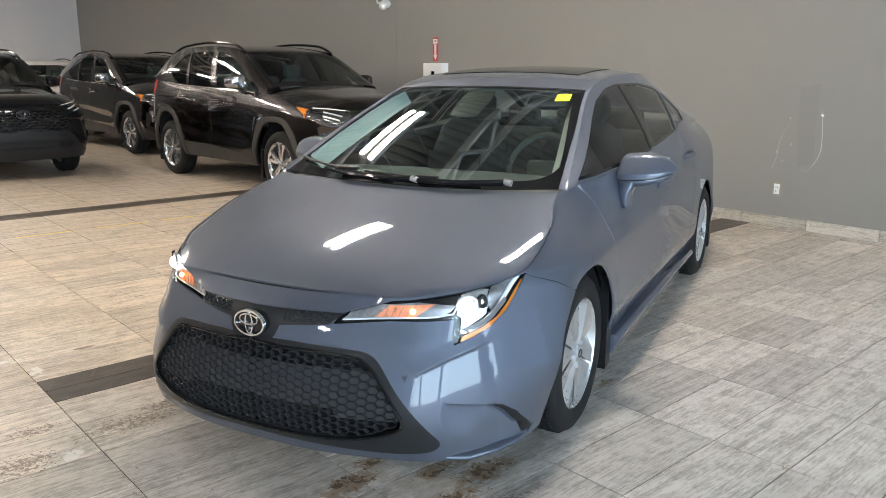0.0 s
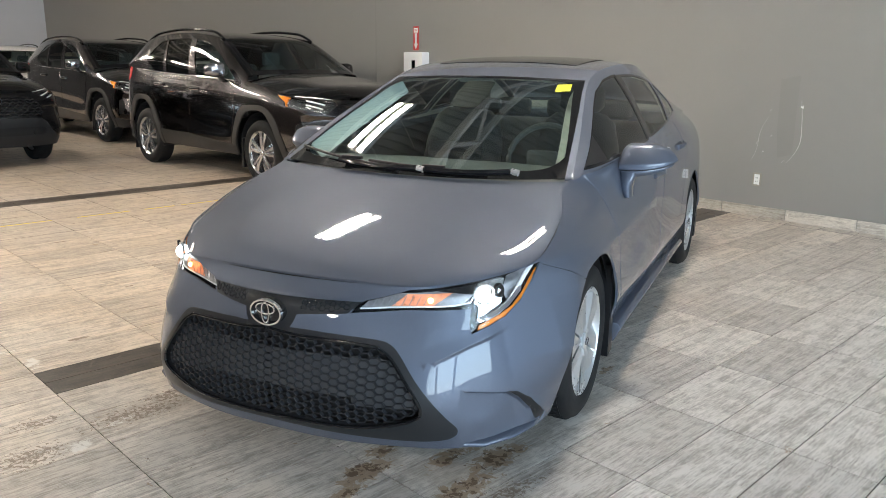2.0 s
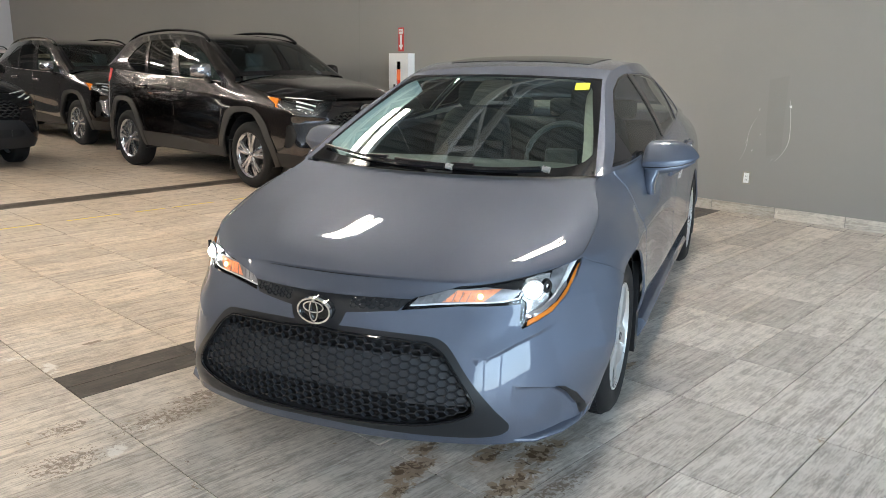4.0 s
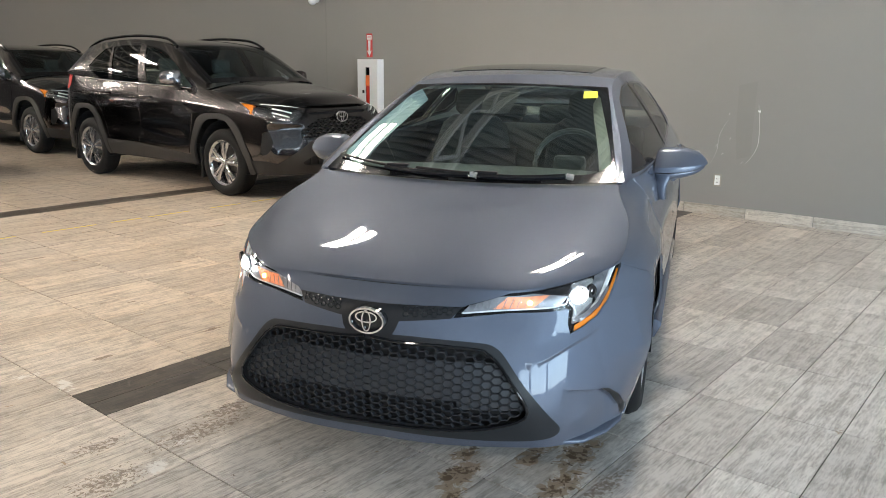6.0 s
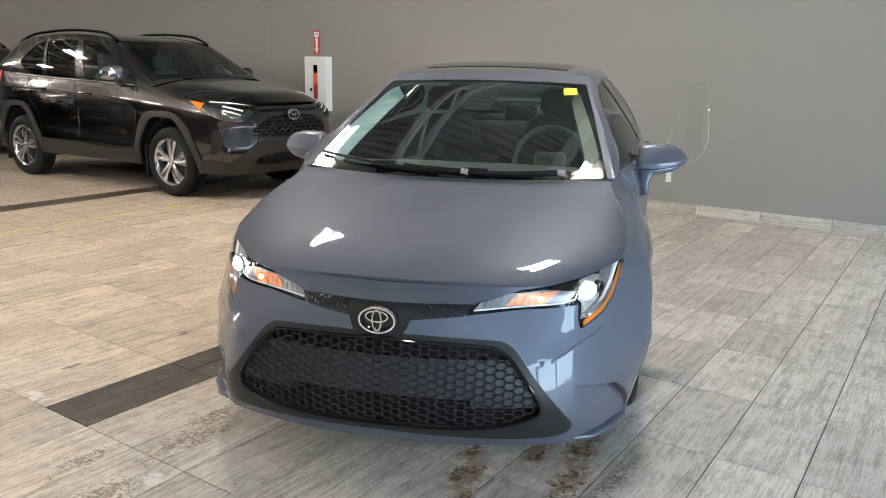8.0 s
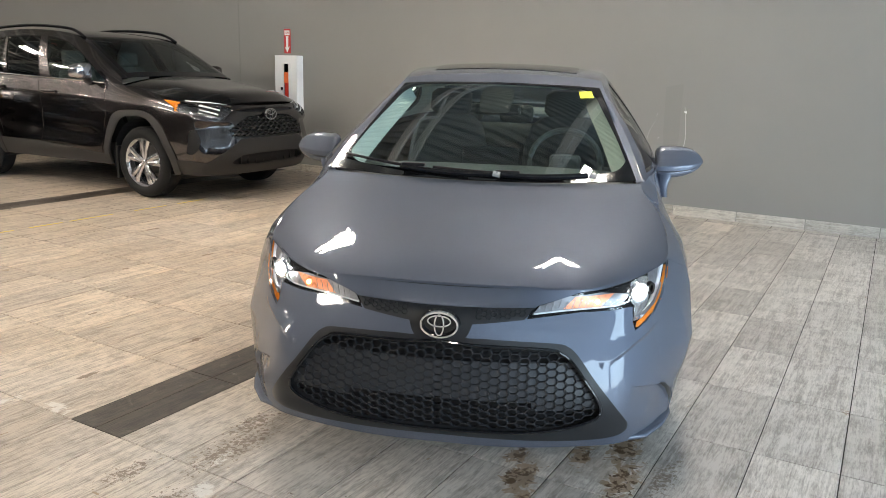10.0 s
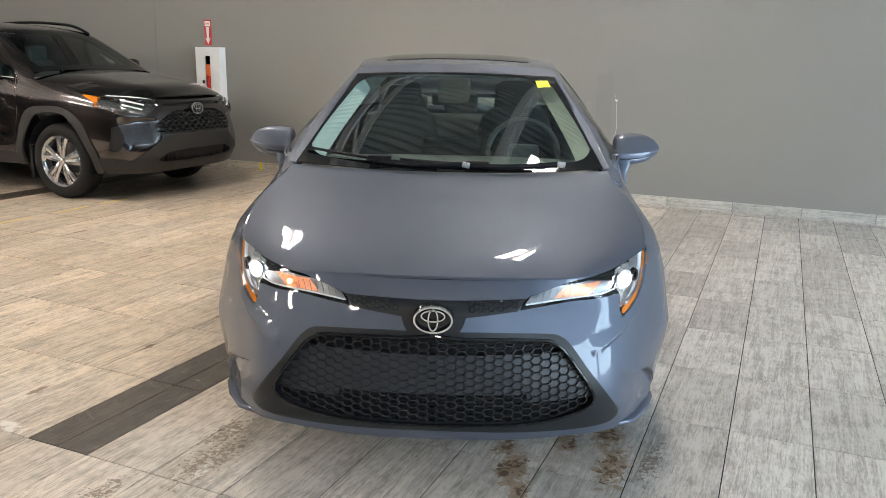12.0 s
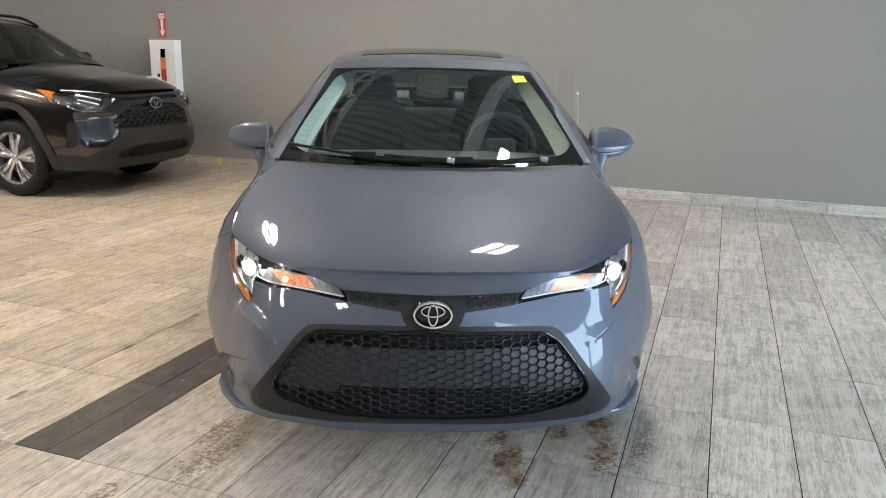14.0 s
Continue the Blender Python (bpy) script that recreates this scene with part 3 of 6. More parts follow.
def cut_patch(f, gs, gt, scale, loops, classify, flip=False):
    """Triangles of a patch, cut along loops in its parameters, sorted by classify(places, parameters) into names."""
    from mathutils.geometry import delaunay_2d_cdt
    a, b = scale
    pts, edges, taken = [], [], []
    for loop, closed in loops:
        k = len(pts)
        q = [(s * a, t * b) for s, t in loop]
        pts += q
        edges += [(k + i, k + i + 1) for i in range(len(q) - 1)] + ([(k + len(q) - 1, k)] if closed else [])
    line = np.array(pts).reshape(-1, 2) if pts else np.zeros((0, 2))
    ss, tt = np.meshgrid(gs, gt, indexing="ij")
    grid = np.stack([ss.ravel() * a, tt.ravel() * b], -1)
    if len(line):
        keep = np.ones(len(grid), bool)
        for k in range(0, len(grid), 2000):
            g = grid[k:k + 2000]
            keep[k:k + 2000] = ((g[:, None, :] - line[None]) ** 2).sum(-1).min(1) > 0.0035 ** 2
        rim = (ss.ravel() <= gs[0]) | (ss.ravel() >= gs[-1]) | (tt.ravel() <= gt[0]) | (tt.ravel() >= gt[-1])
        grid = grid[keep | rim]
    pts += [tuple(g) for g in grid]
    vs, _, tris, *_ = delaunay_2d_cdt([Vector(p) for p in pts], edges, [], 0, 1e-6)
    st = np.array([(v.x / a, v.y / b) for v in vs])
    tris = np.array([t[:] for t in tris if len(t) == 3])
    mid = st[tris].mean(1)
    tris = tris[(mid[:, 1] < gt[-1] + 1e-7) & (mid[:, 1] > gt[0] - 1e-7) & (mid[:, 0] < gs[-1] + 1e-7) & (mid[:, 0] > gs[0] - 1e-7)]
    st[:, 0], st[:, 1] = np.clip(st[:, 0], gs[0], gs[-1]), np.clip(st[:, 1], gt[0], gt[-1])
    p, n = f(st[:, 0], st[:, 1]), normals_of(f, st[:, 0], st[:, 1])
    if flip:
        n, tris = -n, tris[:, ::-1]
    c = st[tris].mean(1)
    names = classify(f(c[:, 0], c[:, 1]), c)
    return {name: (p, n, tris[names == name]) for name in set(names.tolist()) if name}


def sheet(name, piece, material, parent, label="", sign=1, sink=0.0, thick=0.006, keep=None):
    """One mesh from a cut piece, mirrored by sign, with a turned-in rim."""
    p, n, tris = piece
    if keep is not None:
        tris = tris[keep(p[tris].mean(1))]
    used, inv = np.unique(tris, return_inverse=True)
    tris = inv.reshape(-1, 3)
    p, n = p[used] - n[used] * sink, n[used]
    if sign < 0:
        p, n, tris = p * (-1, 1, 1), n * (-1, 1, 1), tris[:, ::-1]
    faces, verts, norms = tris.tolist(), p.tolist(), n.tolist()
    if thick:
        e = np.concatenate([tris[:, [0, 1]], tris[:, [1, 2]], tris[:, [2, 0]]])
        key = {tuple(x) for x in e.tolist()}
        rim = [x for x in key if (x[1], x[0]) not in key]
        at = {}
        for v in {v for x in rim for v in x}:
            at[v] = len(verts)
            verts += [p[v].tolist(), (p[v] - n[v] * thick).tolist()]
            norms += [n[v].tolist(), n[v].tolist()]
        faces += [(at[x], at[y], at[y] + 1, at[x] + 1)[::-1] for x, y in rim]
    me = bpy.data.meshes.new(name)
    me.from_pydata(verts, [], faces)
    me.materials.append(material)
    me.polygons.foreach_set("use_smooth", [True] * len(me.polygons))
    me.normals_split_custom_set_from_vertices(norms)
    ob = new(name, me)
    ob.parent = parent
    return tagged(ob, label) if label else ob


def on_view(f, points, cols, area, n=(160, 90)):
    return [tuple(q) for q in solve_patch(f, lambda p: p[..., cols], points, area, n)]


def lathe(bm, profile, n=48, cx=0.0, cy=0.0, cz=0.0, low=-9.0):
    """A ring round the x axis from (x, radius) pairs; nothing goes below the height low."""
    rows = []
    for x, r in profile:
        rows.append([bm.verts.new((cx + x, cy + r * math.cos(k * math.tau / n), max(low, cz + r * math.sin(k * math.tau / n)))) for k in range(n)])
    for a, b in zip(rows, rows[1:]):
        for k in range(n):
            bm.faces.new((a[k], a[(k + 1) % n], b[(k + 1) % n], b[k]))
    return bm


def blob(bm, rings, n=20, power=2.6, ends=True):
    """A soft body from rings (centre, half-size along u, half-size along v, u, v) of rounded-square section."""
    rows = []
    for c, ru, rv, u, v in rings:
        row = []
        for k in range(n):
            a = k * math.tau / n
            ca, sa = math.cos(a), math.sin(a)
            row.append(bm.verts.new(Vector(c) + Vector(u) * ru * math.copysign(abs(ca) ** (2 / power), ca) + Vector(v) * rv * math.copysign(abs(sa) ** (2 / power), sa)))
        rows.append(row)
    for a, b in zip(rows, rows[1:]):
        for k in range(n):
            bm.faces.new((a[k], a[(k + 1) % n], b[(k + 1) % n], b[k]))
    if ends:
        bm.faces.new(rows[0])
        bm.faces.new(rows[-1])
    return bm


def oval_ring(bm, cx, cz, rx, rz, w, y0, y1, n=40):
    """A flat ring in the x-z plane, raised from y0 to y1 (towards -y)."""
    def row(k, y):
        return [bm.verts.new((cx + (rx + k) * math.cos(i * math.tau / n), y, cz + (rz + k) * math.sin(i * math.tau / n))) for i in range(n)]
    rows = [row(-w / 2, y0), row(-w * .3, y1), row(w * .3, y1), row(w / 2, y0)]
    for a, b in zip(rows, rows[1:]):
        for k in range(n):
            bm.faces.new((a[k], a[(k + 1) % n], b[(k + 1) % n], b[k]))
    return bm


def wheel(parent, x, y, r, rim_r, width, spokes, style, alloy, sign):
    """Rim with spokes, tyre, disc and cap round an axle along x; the outer face looks to sign * x."""
    g = sign
    bm = lathe(bmesh.new(), [(g * (-width * .80), rim_r * .96), (g * (-.03), rim_r * .90), (g * (-.012), rim_r * .94), (g * -.002, rim_r), (g * .004, rim_r + .006), (g * -.006, rim_r + .014)], 56, x, y, r)
    rim = part("wheel", bm, alloy, parent, "silver alloy wheel with a black tyre", smooth=40)
    rim.matrix_parent_inverse = Matrix()
    h = r - rim_r
    prof = [(-width * .85, rim_r - .004), (-width * .93, rim_r + h * .5), (-width * .86, r - .012), (-width * .78, r - .002), (-width * .45, r), (-width * .12, r - .003),
            (-.002, r - .016), (.012, rim_r + h * .62), (.012, rim_r + h * .40), (.006, rim_r + .012), (-.006, rim_r + .004)]
    tb = lathe(bmesh.new(), [(g * a, b) for a, b in prof], 72, x, y, r)
    part("tyre", tb, M_RUBBER, rim, "black rubber tyre", smooth=50)
    gb = bmesh.new()
    for k in range(72):
        a = k * math.tau / 72
        m = Matrix.Translation((x, y, r)) @ Matrix.Rotation(a, 4, "X")
        box(gb, g * -.05 - .02, g * -.05 + .02, -.009, .009, r - .004, r + .002, 0, m)
    part("tread", gb, M_RUBBER, rim)
    part("brake_disc", lathe(bmesh.new(), [(g * -.10, .03), (g * -.10, rim_r * .72), (g * -.115, rim_r * .72)], 40, x, y, r), M_BRAKE, rim)
    part("wheel_back", lathe(bmesh.new(), [(g * -.13, .0001), (g * -.13, rim_r * .9)], 40, x, y, r), M_DARKHOLE, rim)
    for k in range(spokes):
        a = k * math.tau / spokes
        if style == "star":
            a = (k // 2) * math.tau * 2 / spokes + (.19 if k % 2 else -.19)
        m = Matrix.Translation((x, y, r)) @ Matrix.Rotation(a + .1, 4, "X")
        sb = bmesh.new()
        r0, r1 = .028, rim_r * .965
        if style == "blade":
            wa, wb, tilt = .014, rim_r * .29, (.014 if k % 2 else -.010)
            out = [(r0, -wa), (r0 + .03, -wa), (r1, -wb), (r1 * 1.0, wb), (r0 + .03, wa), (r0, wa)]
        else:
            wa, wb, tilt = .020, rim_r * .135, 0.0
            out = [(r0, -wa), (r1 * .55, -wa * 1.25), (r1, -wb), (r1, wb), (r1 * .55, wa * 1.25), (r0, wa)]
        top, low = [], []
        for rr, w in out:
            share = (rr - r0) / (r1 - r0)
            depth = -.018 + .014 * math.sin(share * math.pi * .9) + tilt * w / max(wb, .01) * share
            top.append(sb.verts.new(m @ Vector((g * depth, w, rr))))
            low.append(sb.verts.new(m @ Vector((g * (depth - .03), w * .8, rr))))
        mid = [sb.verts.new(m @ Vector((g * (-.008 + .012 * math.sin(q * 2.7)), 0, r0 + (r1 - r0) * q))) for q in (0, .22, 1)]
        n = len(out)
        sb.faces.new((top[0], top[1], mid[1], mid[0]))
        sb.faces.new((top[1], top[2], mid[2], mid[1]))
        sb.faces.new((mid[1], mid[2], top[3], top[4]))
        sb.faces.new((mid[0], mid[1], top[4], top[5]))
        for i in range(n):
            j = (i + 1) % n
            if i == 2 or i == 5:
                continue
            sb.faces.new((top[i], low[i], low[j], top[j]))
        sb.faces.new(low[::-1])
        part("spoke", sb, alloy, rim, smooth=20)
    part("hub_cap", lathe(bmesh.new(), [(g * -.02, .034), (g * .0, .034), (g * .004, .028), (g * .005, .0005)], 28, x, y, r), alloy, rim, "round silver hub cap", smooth=30)
    nb = bmesh.new()
    oval_ring(nb, 0, 0, .02, .014, .005, 0, -.003, 24)
    bmesh.ops.transform(nb, matrix=Matrix.Translation((x + g * .005, y, r)) @ Matrix.Rotation(radians(90) * g, 4, "Z"), verts=nb.verts)
    part("badge", nb, M_BADGE, rim)
    return rim


M_BRAKE = surface("cast_iron_disc", (0.20, 0.19, 0.18), 0.4, 0.8)
M_BADGE = surface("dark_badge", (0.10, 0.10, 0.11), 0.3, 0.5)
M_AMBER = surface("amber_lens", (0.80, 0.23, 0.02), 0.18, vary=0.15, grain=60, coat=0.6)
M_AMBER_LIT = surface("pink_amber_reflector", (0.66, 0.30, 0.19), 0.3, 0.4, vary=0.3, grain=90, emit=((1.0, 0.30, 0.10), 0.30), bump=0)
M_BULB = surface("amber_bulb_lit", (0.9, 0.4, 0.15), 0.3, emit=((1.0, 0.42, 0.12), 14.0), bump=0)
M_LED = surface("headlamp_lit", (0.9, 0.9, 0.9), 0.3, emit=((0.94, 0.98, 1.0), 40.0), bump=0)
M_REFLECTOR = surface("lamp_reflector", (0.27, 0.27, 0.285), 0.36, 0.75, vary=0.25, grain=70)
M_CHROMELET = surface("faceted_chrome", (0.80, 0.81, 0.83), 0.16, 0.9, vary=0.25, grain=60, bump=0.5)
M_GUIDE = surface("white_light_guide", (0.82, 0.84, 0.86), 0.15, vary=0.04, coat=0.6, bump=0)
M_CLAD = surface("grained_black_cladding", (0.030, 0.029, 0.0285), 0.5, spec=0.35, vary=0.12, grain=500, bump=0.08)
M_LENS = glass("clear_lamp_lens", (0.97, 0.98, 0.98), ior=1.2)
M_SCREEN = glass("tinted_windscreen", (0.60, 0.82, 0.76), ior=2.25)
M_SIDEGLASS = glass("tinted_side_glass", (0.58, 0.66, 0.62))
M_CLEAR = glass("pale_green_car_glass", (0.66, 0.84, 0.77), ior=1.75)
M_PRIVACY = glass("dark_privacy_glass", (0.10, 0.11, 0.11))
M_SEAT = surface("dark_seat_cloth", (0.014, 0.015, 0.016), 0.85, grain=200, bump=0.3)
M_SEATGREY = surface("grey_seat_cloth", (0.05, 0.056, 0.054), 0.8, grain=200, bump=0.2)
M_DASH = surface("dark_grey_dashboard", (0.085, 0.092, 0.092), 0.6, grain=260, bump=0.2)
M_TRIM = surface("pale_pillar_trim", (0.52, 0.52, 0.48), 0.7, vary=0.05)
M_SATIN = surface("satin_charcoal_plastic", (0.018, 0.019, 0.021), 0.36, spec=0.25, vary=0.12, grain=400, bump=0.05)
M_GRILLE = surface("black_grille_plastic", (0.024, 0.025, 0.028), 0.24, spec=0.4, vary=0.15, grain=200, bump=0.03)
M_PANEL = surface("charcoal_grille_panel", (0.036, 0.038, 0.042), 0.36, spec=0.25, vary=0.12, grain=200, bump=0.03)


# ---- the blue-grey sedan ----
M_BLUE = car_paint("blue_grey_metallic", (0.116, 0.134, 0.177), 0.80, 0.60)
CAR = pose(1.0552, 2.3087, 0, 0, 0, -67.9)
sedan = thing("sedan", "blue-grey metallic four-door sedan with lit headlamps, parked on the tile floor", "car", CAR)

FRONT = (0, .24, 0, 1.0)
HL_OUT = [(.748, .708), (.742, .66), (.727, .612), (.697, .566), (.665, .547), (.624, .530)]
hl_low = on_view(sedan_side, [(.44, .607), (.27, .594), (.305, .634)], [0, 2], FRONT)
hl_out = on_view(sedan_side, dense(HL_OUT, .02, False) + [(.613, .560), (.611, .606)], [0, 2], FRONT)
hl_top = [(.088, .955), (.098, .970), (.115, .975), (.135, .978), (.155, .980), (.175, .980), (.195, .975), (.206, .955)]
HL = hl_low[1:] + hl_top + hl_out + hl_low[:1]
HL = dense(HL, .004)
PANEL_XZ = [(-.10, .629), (.10, .6295), (.20, .629), (.296, .627), (.262, .592), (.18, .586), (.102, .580), (.092, .552), (.078, .532), (.05, .522), (0, .5185), (-.05, .522), (-.10, .53)]
GO_XZ = [(-.20, .533), (.09, .538), (.20, .533), (.36, .520), (.405, .508), (.44, .478), (.495, .405), (.554, .330), (.605, .257), (.616, .232), (.608, .211), (.57, .199), (.45, .198), (.25, .204), (0, .207), (-.20, .204)]
GI_XZ = [(-.20, .513), (.12, .516), (.34, .502), (.385, .488), (.42, .462), (.465, .404), (.508, .342), (.521, .305), (.505, .280), (.437, .256), (.325, .237), (.15, .230), (0, .228), (-.20, .231)]
# outline of the black sliver along the step at the bumper's corner
CORNER_XZ = [(.712, .331), (.735, .327), (.752, .318), (.781, .278), (.798, .225), (.801, .19), (.793, .168), (.783, .195), (.775, .243), (.757, .286), (.738, .310)]


def front_loop(points, step=.012, soft=True):
    return on_view(sedan_side, dense(points, step), [0, 2], (-.06, .24, 0, 1.0))


PANEL, GO, GI, CORNER = front_loop(PANEL_XZ), front_loop(round_loop(GO_XZ, 3)), front_loop(round_loop(GI_XZ, 3)), front_loop(CORNER_XZ, .008)


def side_line(points, area, closed=False, step=.02):
    return on_view(sedan_side, dense(points, step, closed), [1, 2], area)


def arch_line(c, r, area):
    """Round the wheel, from sill to sill, straight down below the axle."""
    up = [(c + r * math.cos(a * math.pi / 40), .30 + r * math.sin(a * math.pi / 40)) for a in range(41)]
    pts = [q for q in [(c + r, .2), (c + r, .25)] + up + [(c - r, .25), (c - r, .2)]]
    return on_view(sedan_side, pts, [1, 2], area)


def arch_loop(c, r, area):
    st = arch_line(c, r, area)
    return [(st[0][0], -.05)] + st + [(st[-1][0], -.05)]


ARCH_F, ARCH_R = arch_loop(.938, .362, (.14, .5, 0, 1)), arch_loop(3.635, .362, (.7, 1.05, 0, 1))
LIP_F, LIP_R = arch_loop(.938, .378, (.14, .5, 0, 1)), arch_loop(3.635, .378, (.7, 1.05, 0, 1))
SEAM_B = [(.206, .955)] + side_line([(.555, .707), (.66, .665), (.765, .612), (.80, .59)], (.15, .35, 0, 1))
SEAM_D1 = [(.345, 1.0)] + side_line([(1.178, .915), (1.232, .848), (1.273, .771), (1.305, .62), (1.325, .50), (1.37, .36), (1.41, .27)], (.25, .6, 0, 1))
SEAM_D2 = [(.573, 1.0)] + side_line([(2.262, .98), (2.30, .84), (2.335, .676), (2.32, .5), (2.29, .36), (2.285, .27)], (.45, .75, 0, 1))
SEAM_D3 = [(.715, 1.0)] + side_line([(2.95, 1.02), (3.00, .931), (3.10, .82), (3.16, .70), (3.15, .58), (3.08, .45), (3.02, .36), (2.98, .27)], (.6, .95, 0, 1))
SILL = side_line([(1.41, .27), (2.0, .262), (2.5, .262), (2.98, .27)], (.3, .9, 0, 1), step=.06)
SEAMS = [(dense(ribbon(q, w), .006), True) for q, w in ((SEAM_B, .0028), (SEAM_D1, .0022), (SEAM_D2, .0022), (SEAM_D3, .0022))]
SEAMS += [(dense(ribbon(SILL, .008), .01), True)]
FOLDS = [(on_view(HALF, dense(ribbon(q, w), .008), [0, 2], FRONT), True) for q, ws in ((FOLD_UP, (.001, .007, .014, .030, .06)), (FOLD_LOW, (.001, .007, .014, .030, .06))) for w in ws]


def sedan_regions(p, st):
    name = np.full(len(p), "quarter_panel", object)
    y, z = p[:, 1], p[:, 2]
    d1, d2, d3 = (np.interp(z, [q[1] for q in l], [q[0] for q in l]) for l in
                  ([(1.41, .27), (1.37, .36), (1.325, .5), (1.305, .62), (1.273, .771), (1.232, .848), (1.178, .915), (1.14, .95)],
                   [(2.285, .27), (2.29, .36), (2.32, .5), (2.335, .676), (2.30, .84), (2.262, .98)],
                   [(2.98, .27), (3.02, .36), (3.08, .45), (3.15, .58), (3.16, .70), (3.10, .82), (3.0, .931), (2.95, 1.02)]))
    name[y < d3] = "rear_door"
    name[y < d2] = "front_door"
    name[y < d1] = "wing"
    name[(z < np.interp(y, [1.41, 2.0, 2.5, 2.98], [.27, .262, .262, .27])) & (y > 1.2) & (y < 3.3)] = "sill"
    seam = np.interp(y, [.5, .555, .66, .765, .8], [.73, .707, .665, .612, .59])
    name[((y < .8) & (z < seam)) | (y < .5)] = "front_bumper"
    for q, w in ((SEAMS[0][0], 0), (SEAMS[1][0], 0), (SEAMS[2][0], 0), (SEAMS[3][0], 0), (SEAMS[4][0], 0)):
        name[inside(st, q)] = ""
    name[inside(st, PANEL)] = "upper_grille"
    name[inside(st, GO) & ~inside(st, PANEL)] = "grille_surround"
    name[inside(st, GI) & ~inside(st, PANEL)] = "mesh_area"
    name[inside(st, CORNER)] = "side_vent"
    name[inside(st, HL)] = "lamp"
    for arch in (ARCH_F, ARCH_R):
        name[inside(st, arch)] = ""
    return name


gs = np.unique(np.r_[np.linspace(0, .26, 84), np.linspace(.26, .42, 28), np.linspace(.42, .9, 36), np.linspace(.9, 1.18, 24)])
gt = np.linspace(0, 1, 54)
LOOPS = [(HL, True), (PANEL, True), (GO, True), (GI, True), (CORNER, True), (ARCH_F, True), (ARCH_R, True)] + SEAMS + FOLDS
SIDE = cut_patch(sedan_side, gs, gt, (4.6, .66), LOOPS, sedan_regions)
for sign in (1, -1):
    for nm, mat_, lab in (("front_bumper", M_BLUE, "blue-grey front bumper cheek"), ("wing", M_BLUE, "blue-grey front wing"), ("front_door", M_BLUE, "blue-grey front door"),
                          ("rear_door", M_BLUE, "blue-grey rear door"), ("quarter_panel", M_BLUE, "blue-grey rear quarter"), ("sill", M_BLUE, "blue-grey sill panel"),
                          ("upper_grille", M_SATIN, "black textured strip between the lamps"), ("grille_surround", M_SATIN, "satin charcoal grille surround"),
                          ("side_vent", M_BLACK, "black corner vent")):
        piece = SIDE[nm]
        keep = (lambda c: c[:, 0] > 0)
        ob = sheet(nm, piece, mat_, sedan, lab, sign, thick=.02 if nm == "grille_surround" else .010, sink=.004 if nm in ("upper_grille", "side_vent") else 0.0, keep=keep)

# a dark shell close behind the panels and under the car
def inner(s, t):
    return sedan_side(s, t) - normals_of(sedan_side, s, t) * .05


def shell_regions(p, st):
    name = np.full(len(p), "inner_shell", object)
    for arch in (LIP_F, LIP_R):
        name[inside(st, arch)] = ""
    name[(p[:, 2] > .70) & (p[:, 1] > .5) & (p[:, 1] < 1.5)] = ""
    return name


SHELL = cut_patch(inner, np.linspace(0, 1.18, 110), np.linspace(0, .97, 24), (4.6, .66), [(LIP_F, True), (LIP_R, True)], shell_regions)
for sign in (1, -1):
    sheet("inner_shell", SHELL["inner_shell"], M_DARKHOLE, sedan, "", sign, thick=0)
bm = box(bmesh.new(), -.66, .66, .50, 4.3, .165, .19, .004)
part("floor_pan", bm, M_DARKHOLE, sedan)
for cy in (.938, 3.635):
    for g in (1, -1):
        part("wheel_arch_liner", lathe(bmesh.new(), [(g * .50, .05), (g * .50, .372), (g * .805, .372)], 40, 0, cy, .305, .19), M_DARKHOLE, sedan)

# bonnet
HOOD = cut_patch(sedan_hood, np.linspace(-1, 1, 110), np.linspace(.017, 1, 70), (1.3, .95), [], lambda p, st: np.full(len(p), "bonnet", object), flip=False)
sheet("bonnet", HOOD["bonnet"], M_BLUE, sedan, "smooth blue-grey bonnet", thick=.012)
sheet("bonnet_liner", HOOD["bonnet"], M_DARKHOLE, sedan, "", sink=.035, thick=0)

# roof, windscreen and rear window on one crowned patch
def roof_regions(p, st):
    a, b = np.abs(st[:, 0]), st[:, 1]
    top = .369 - .026 * a * a
    name = np.full(len(p), "roof_panel", object)
    name[(a < .965) & (b < top)] = "windscreen_border"
    name[(a < ws_edge(b)) & (b < ws_head(a)) & (b > ws_foot(a))] = "windscreen"
    name[(a < .93) & (b > .745) & (b < .975)] = "rear_window"
    name[(a < .74) & (b > .485 - .02 * a * a) & (b < .63)] = "sunroof"
    return name


def ws_top(a):
    return .369 - .026 * a * a


aa = np.linspace(-.965, .965, 40)
W_OUT = [(a, 0.0) for a in aa] + [(a, ws_top(a)) for a in aa[::-1]]


def ws_edge(b):
    return .945 - .055 * b / .37


def ws_foot(a):
    return .024 + .045 * (np.abs(a) / .935) ** 16


def ws_head(a):
    return ws_top(a) - .011 - .045 * (np.abs(a) / .895) ** 16


foot_a = np.linspace(-ws_edge(.07), ws_edge(.07), 80)
head_a = np.linspace(ws_edge(.28), -ws_edge(.28), 80)
side_b = np.linspace(.075, .283, 16)
W_IN = [(a, float(ws_foot(a))) for a in foot_a] + [(ws_edge(b), b) for b in side_b if ws_foot(ws_edge(b)) < b < ws_head(ws_edge(b))] + \
       [(a, float(ws_head(a))) for a in head_a] + [(-ws_edge(b), b) for b in side_b[::-1] if ws_foot(ws_edge(b)) < b < ws_head(ws_edge(b))]
SUN = [(a, .485 - .02 * a * a) for a in np.linspace(-.74, .74, 20)] + [(a, .63) for a in np.linspace(.74, -.74, 20)]
